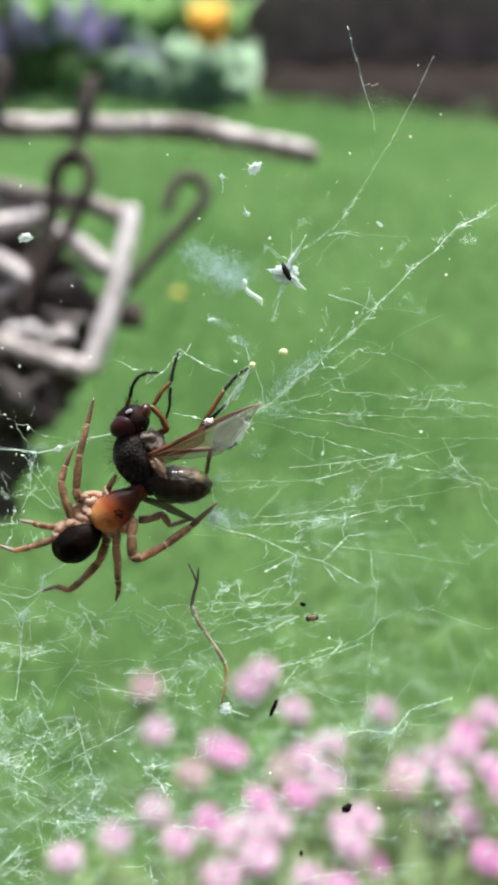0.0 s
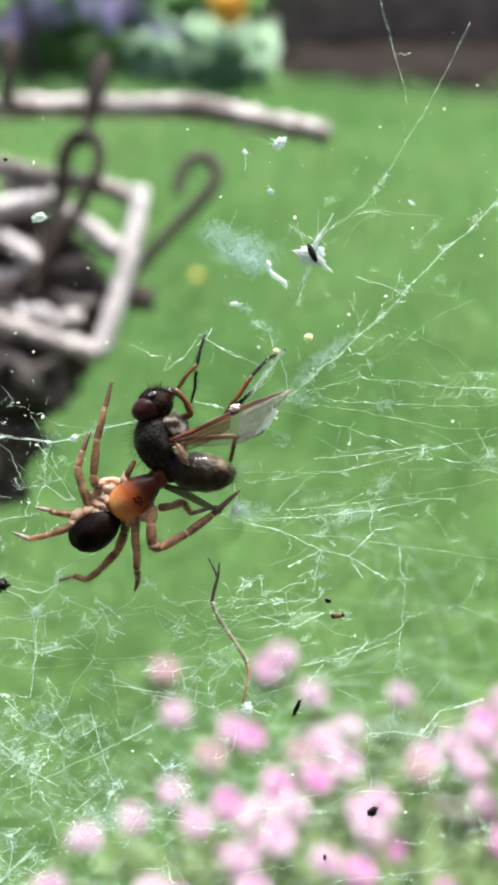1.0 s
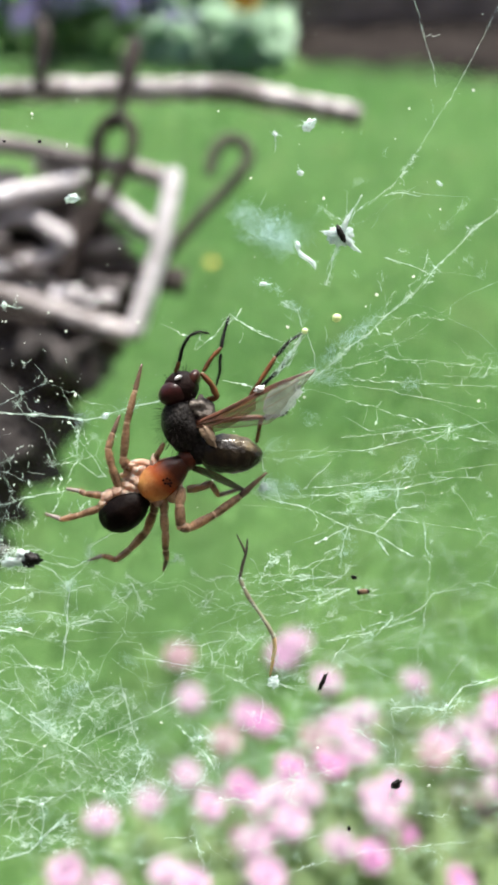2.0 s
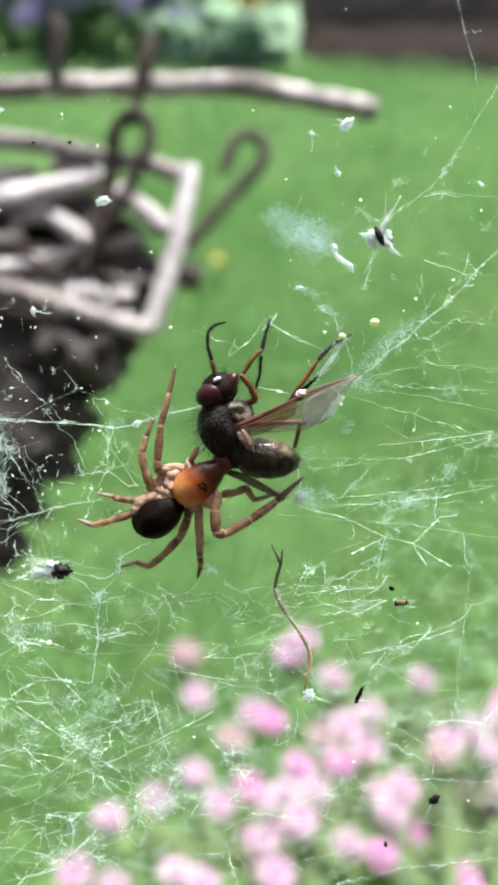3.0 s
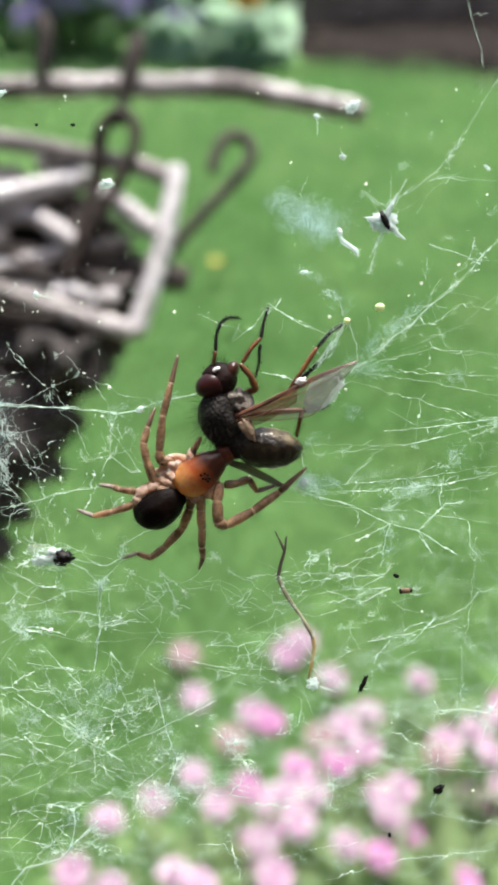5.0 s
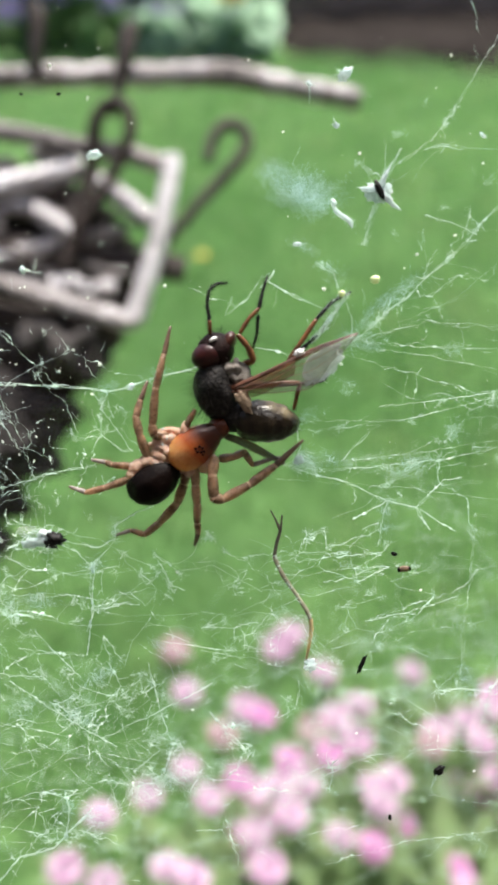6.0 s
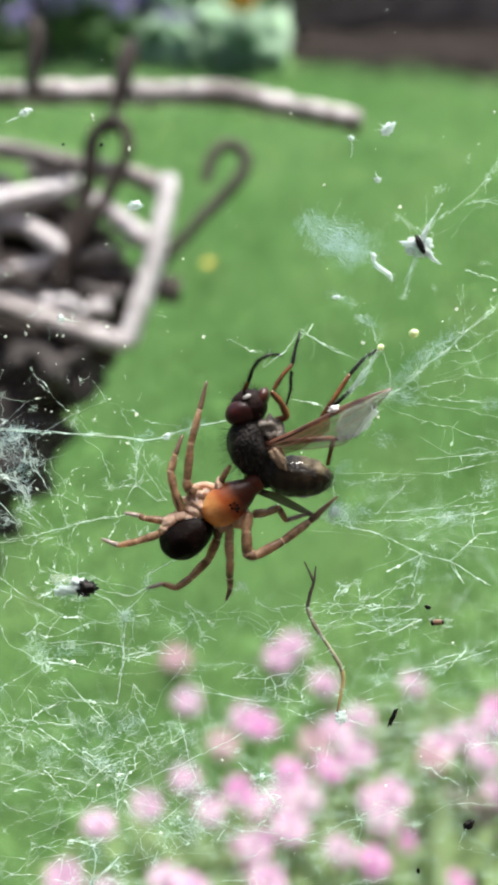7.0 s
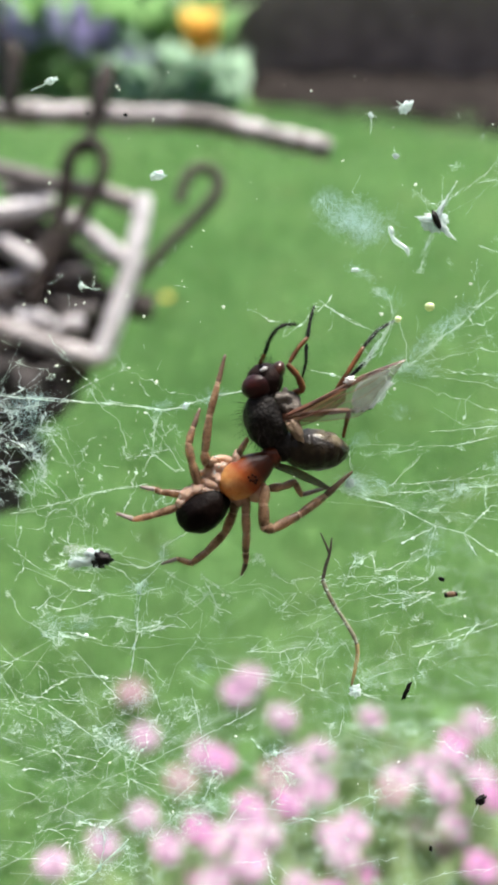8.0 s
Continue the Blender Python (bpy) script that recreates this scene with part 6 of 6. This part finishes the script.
        hs.append(at(-3.32, 6.27, 1.0) * 1000 + Vector((d.x * 1.25, d.y * 1.2, d.z * 1.0)))
        hw.append(d + Vector((0, 0.6, 0)))
    strands("head_bristles", bristles(rng, hs, hw, 0.5, 0.03), HAIR, fly)
    hs, hw = [], []
    for _ in range(220):
        d = Vector(rng.normal(size=3)).normalized()
        hs.append(at(0.69, 0.44, 0.9) * 1000 + turn(-3) @ Vector((d.x * 2.75, d.y * 1.46, d.z * 1.36)))
        hw.append(d + Vector((0.8, 0, 0)))
    strands("abdomen_bristles", bristles(rng, hs, hw, 0.4, 0.022), HAIR, fly)

    # wings: a membrane between leading and trailing edge, with veins
    def wing(lead, trail, mat, label, veins, lift):
        a = smooth_line([(*at(u, v, w), 0) for u, v, w in lead], 6)[:, :3]
        b = smooth_line([(*at(u, v, w), 0) for u, v, w in trail], 6)[:, :3]
        n, m = 26, 9
        pick = lambda q, t: np.array([np.interp(t * (len(q) - 1), range(len(q)), q[:, k]) for k in range(3)])
        verts, faces = [], []
        for i in range(n):
            p, q = pick(a, i / (n - 1)), pick(b, i / (n - 1))
            for k in range(m):
                t = k / (m - 1)
                verts.append(p + (q - p) * t + np.array([0, 0, lift * math.sin(math.pi * t) * 0.001 + 0.00006 * math.sin(9 * t)]))
                if i and k:
                    faces.append(((i - 1) * m + k - 1, (i - 1) * m + k, i * m + k, i * m + k - 1))
        wg = part("wing", mesh_of("wing", verts, faces, mat), fly, label)
        for t0, t1, r0, r1 in veins:
            line = []
            for i in range(n):
                s = i / (n - 1)
                p, q, t = pick(a, s), pick(b, s), t0 + (t1 - t0) * s ** 0.7
                c = p + (q - p) * t + np.array([0, 0, lift * math.sin(math.pi * t) * 0.001 + 0.00003])
                line.append((*c, (r0 + (r1 - r0) * s) * 0.001))
            part("vein", mesh_of("vein", *tube(line, 6), VEIN), wg)

    wing(((-1.93, 3.12, 2.0), (0.30, 4.21, 2.2), (2.19, 5.21, 2.2), (4.62, 6.43, 1.9), (7.66, 7.52, 1.4)),
         ((-1.74, 2.90, 1.9), (0.45, 2.72, 2.0), (2.75, 2.95, 2.0), (4.51, 3.50, 1.8), (7.60, 7.35, 1.4)), WING, "clear grey wing with amber root",
         ((0, 0, 0.17, 0.04), (0.07, 0.04, 0.15, 0.04), (0.13, 0.09, 0.10, 0.03), (0.18, 0.3, 0.04, 0.012), (0.34, 0.58, 0.03, 0.010), (0.6, 0.84, 0.028, 0.010), (0.97, 0.98, 0.035, 0.012)), 0.25)
    wing(((-2.49, -0.61, 0.6), (-1.06, -0.94, 0.8), (0.58, -1.72, 0.8), (2.37, -2.84, 0.6)),
         ((-2.43, -1.00, 0.5), (-1.20, -1.50, 0.6), (0.36, -2.22, 0.7), (2.31, -3.00, 0.6)), WING_GREY, "folded dark grey far wing",
         ((0, 0, 0.10, 0.04), (0.35, 0.3, 0.06, 0.03), (0.7, 0.6, 0.06, 0.02), (1, 1, 0.05, 0.02)), 0.15)

    wing(((-2.10, 3.25, 1.9), (-0.50, 3.75, 2.15), (1.20, 4.62, 2.25), (2.90, 5.60, 2.2)),
         ((-2.00, 2.45, 1.9), (-0.60, 2.40, 2.15), (0.90, 2.95, 2.25), (2.85, 4.30, 2.2)), LOBE, "amber brown lobe of the wing",
         ((0.02, 0.02, 0.09, 0.05), (0.3, 0.22, 0.05, 0.02), (0.55, 0.5, 0.06, 0.03), (0.98, 0.98, 0.03, 0.015)), 0.2)

    part("silk_wrap", mesh_of("silk_wrap", *ball(at(4.95, 5.05, 1.75), (0.0018, 0.00100, 0.00012), turn(46), 40, 26, 0.35, 5, None, 0.12), TIP_SILK), fly, "pale silk stuck to the wing tip")
    part("silk_flake", mesh_of("silk_flake", *ball(at(3.15, 5.95, 2.4), (0.00034, 0.00024, 0.00012), turn(30), 20, 14, 0.9, 9), FROST), fly, "bright white flake of silk on the wing's edge")

    def leg(*pts, mat=FLY_LEG, tip_mat=BLACK, tips=2):
        return limb(rng, fly, o, pts, mat, tip_mat, HAIR, tips=min(tips, len(pts) - 2))

    leg((-1.32, 4.81, 1.0, 0.20), (-0.29, 5.21, 1.5, 0.24), (-0.78, 6.29, 1.8, 0.22), (-1.59, 7.18, 1.9, 0.17), tip_mat=None)
    leg((-1.42, 7.29, 1.8, 0.15), (-0.72, 8.44, 1.6, 0.15), (0.03, 9.21, 1.3, 0.14), (0.24, 10.43, 1.0, 0.12), (0.62, 11.70, 0.6, 0.07))
    leg((-0.02, 8.70, 1.2, 0.10), (-0.08, 8.17, 1.3, 0.11), (-0.08, 7.23, 1.4, 0.10), (-0.40, 6.10, 1.4, 0.06), mat=BLACK)
    leg((2.33, 5.08, 1.0, 0.18), (3.13, 6.43, 1.4, 0.18), (4.46, 8.52, 1.1, 0.15), (5.66, 9.85, 0.8, 0.12), (7.12, 10.64, 0.5, 0.07))
    leg((2.95, 5.67, 0.8, 0.16), (3.94, 6.64, 0.8, 0.14), (4.93, 7.55, 0.6, 0.12), (5.72, 8.89, 0.3, 0.06), mat=BLACK)
    leg((-1.60, 3.23, 1.2, 0.20), (0.84, 3.40, 1.5, 0.22), (3.34, 3.60, 1.3, 0.18), (3.10, 2.36, 1.1, 0.15), (2.92, 1.40, 0.9, 0.10), tip_mat=None)
    leg((3.29, 3.50, 1.2, 0.12), (4.24, 3.56, 1.0, 0.12), (5.29, 3.78, 0.7, 0.11), (5.56, 4.37, 0.4, 0.07), mat=BLACK)
    # silk wrapped round the hind feet
    wraps = []
    for u, v, a, size in ((4.07, 7.90, 0.9, 0.5), (4.81, 8.84, 0.9, 0.6), (5.66, 9.77, 0.8, 0.6), (6.78, 10.43, 0.4, 0.6), (5.41, 8.44, 1.1, 0.6), (4.48, 7.23, 1.0, 0.6), (0.62, 11.59, 0.5, 0.6), (5.45, 4.21, 0.3, 0.7)):
        wraps += wool(rng, np.array((u - o[0], v - o[1], 0.1)), a, size, 0.016)
    for _ in range(16):
        a, b = rng.normal(size=3) * 0.16, rng.normal(size=3) * 0.2
        wraps.append(strand([(4.35 - o[0] + a[0], 6.9 - o[1] + a[1], a[2], 0.02), (5.45 - o[0] + b[0], 8.5 - o[1] + b[1], b[2] - 0.2, 0.035), (6.65 - o[0] + a[1], 10.3 - o[1] + b[2], -0.3, 0.02)], rng, 0.06, 1.0, 0.2))
    strands("silk_on_feet", wraps, SILK, fly)
    return fly


FORELEG_AT = (-3.69, 7.18, 1.6)


def build_foreleg(fly):
    """The fly's free foreleg, which flicks outwards."""
    rng = np.random.default_rng(18)
    pts = ((-3.69, 7.13, 1.5, 0.14), (-3.44, 8.17, 1.6, 0.14), (-3.24, 9.50, 1.5, 0.12), (-2.78, 10.38, 1.3, 0.11), (-2.06, 10.70, 1.0, 0.09), (-1.31, 10.48, 0.7, 0.06))
    return limb(rng, fly, FORELEG_AT, pts, FLY_LEG, BLACK, HAIR, "foreleg", "tarsus", "thin black curled foreleg", 4)


FLY = build_fly()
FORELEG = build_foreleg(FLY)


# ---- what moves ----
PULSES = ((0.0, 0.0), (0.5, 0.0), (0.8, 0.35), (1.0, 1.0), (1.2, 0.7), (1.5, 0.0), (2.2, 0.1), (2.7, 0.3), (3.0, 1.0), (3.2, 0.5), (3.5, 0.0), (4.0, 0.0),
          (4.6, 0.5), (5.0, 0.1), (5.5, 0.0), (5.8, 0.5), (6.0, 0.9), (6.2, 0.5), (6.5, 0.1), (7.0, 0.1), (7.5, 0.0), (8.0, -0.6))


# the fly's foreleg: seconds, degrees outwards, degrees folded back
FLICKS = ((0.0, -7, 40), (0.5, -7, 40), (0.8, -10, 32), (0.9, -8, 26), (1.0, -44, 76), (1.1, 22, 0), (1.2, 10, 0), (1.3, -40, 72), (1.4, 2, 8), (1.5, -10, 26), (1.7, -6, 20), (2.8, -6, 20), (2.9, -44, 74), (3.0, 26, 0), (3.1, 12, 0), (3.2, 6, 0), (3.5, 2, 0), (4.0, 2, 0),
          (4.6, 10, 0), (5.3, 0, 4), (5.8, -2, 8), (5.9, 2, 6), (6.0, 18, 0), (6.1, 10, 0), (6.2, -8, 24), (6.5, -8, 40), (7.0, -7, 40), (7.5, -6, 38), (8.0, -6, 36))

# the ornament swings on its wire: seconds, millimetres across and up
SWAY = (
    (0.0, -2.8, -2.5),
    (0.2, -3.4, -2.0),
    (0.5, -6.4, -2.7),
    (0.8, -7.8, -2.8),
    (1.0, -6.2, -2.1),
    (1.2, -4.0, -1.3),
    (1.5, -0.8, -0.3),
    (1.7, -0.7, -0.3),
    (2.8, -0.5, -0.5),
    (3.0, 2.2, 0.6),
    (3.2, 2.9, 1.1),
    (3.5, 0.0, 0.0),
    (3.7, -2.6, -1.3),
    (4.0, -4.5, -1.9),
    (4.2, -2.6, -1.5),
    (5.3, -3.6, -0.4),
    (5.5, -3.8, -1.0),
    (5.8, -1.9, -0.9),
    (6.0, 0.9, -0.2),
    (6.2, 1.4, 0.5),
    (6.5, 0.1, 0.8),
    (6.8, -2.6, -1.6),
    (7.0, -5.2, -3.5),
    (7.2, -3.4, -3.9),
    (7.5, -0.5, -2.4),
    (7.8, -2.6, -1.5),
    (8.0, -3.6, -0.6),
)


def swing(across, up):
    """The ornament turned about the top of its wire, so that it hangs a little aside."""
    drop = HANG.z - ORN.translation.z
    turn = Euler((math.asin(up * 0.001 / math.cos(radians(57)) / drop), -math.asin(across * 0.001 / drop), 0)).to_matrix().to_4x4()
    return Matrix.Translation(HANG) @ turn @ Matrix.Translation(-HANG) @ ORN


def motions():
    """The ornament sways; the spider tugs at the fly: both lift a little together, and the fly's foreleg flicks outwards."""
    walk(ORNAMENT, [(t, swing(u, v)) for t, u, v in SWAY])
    walk(SPIDER, [(t, WEB @ Matrix.Translation(web(SPIDER_AT[0] + 0.12 * k, SPIDER_AT[1] + 0.42 * k, SPIDER_AT[2]))) for t, k in PULSES])
    walk(FLY, [(t, WEB @ Matrix.Translation(web(FLY_AT[0] + 0.25 * k, FLY_AT[1] + 0.40 * k, FLY_AT[2])) @ pose(0, 0, 0, 0, 0, -2.0 * k)) for t, k in PULSES])
    root = web(FORELEG_AT[0] - FLY_AT[0], FORELEG_AT[1] - FLY_AT[1], FORELEG_AT[2] - FLY_AT[2])
    walk(FORELEG, [(t, Matrix.Translation(root) @ pose(0, 0, 0, 0, 0, out) @ pose(0, 0, 0, back)) for t, out, back in FLICKS])


motions()
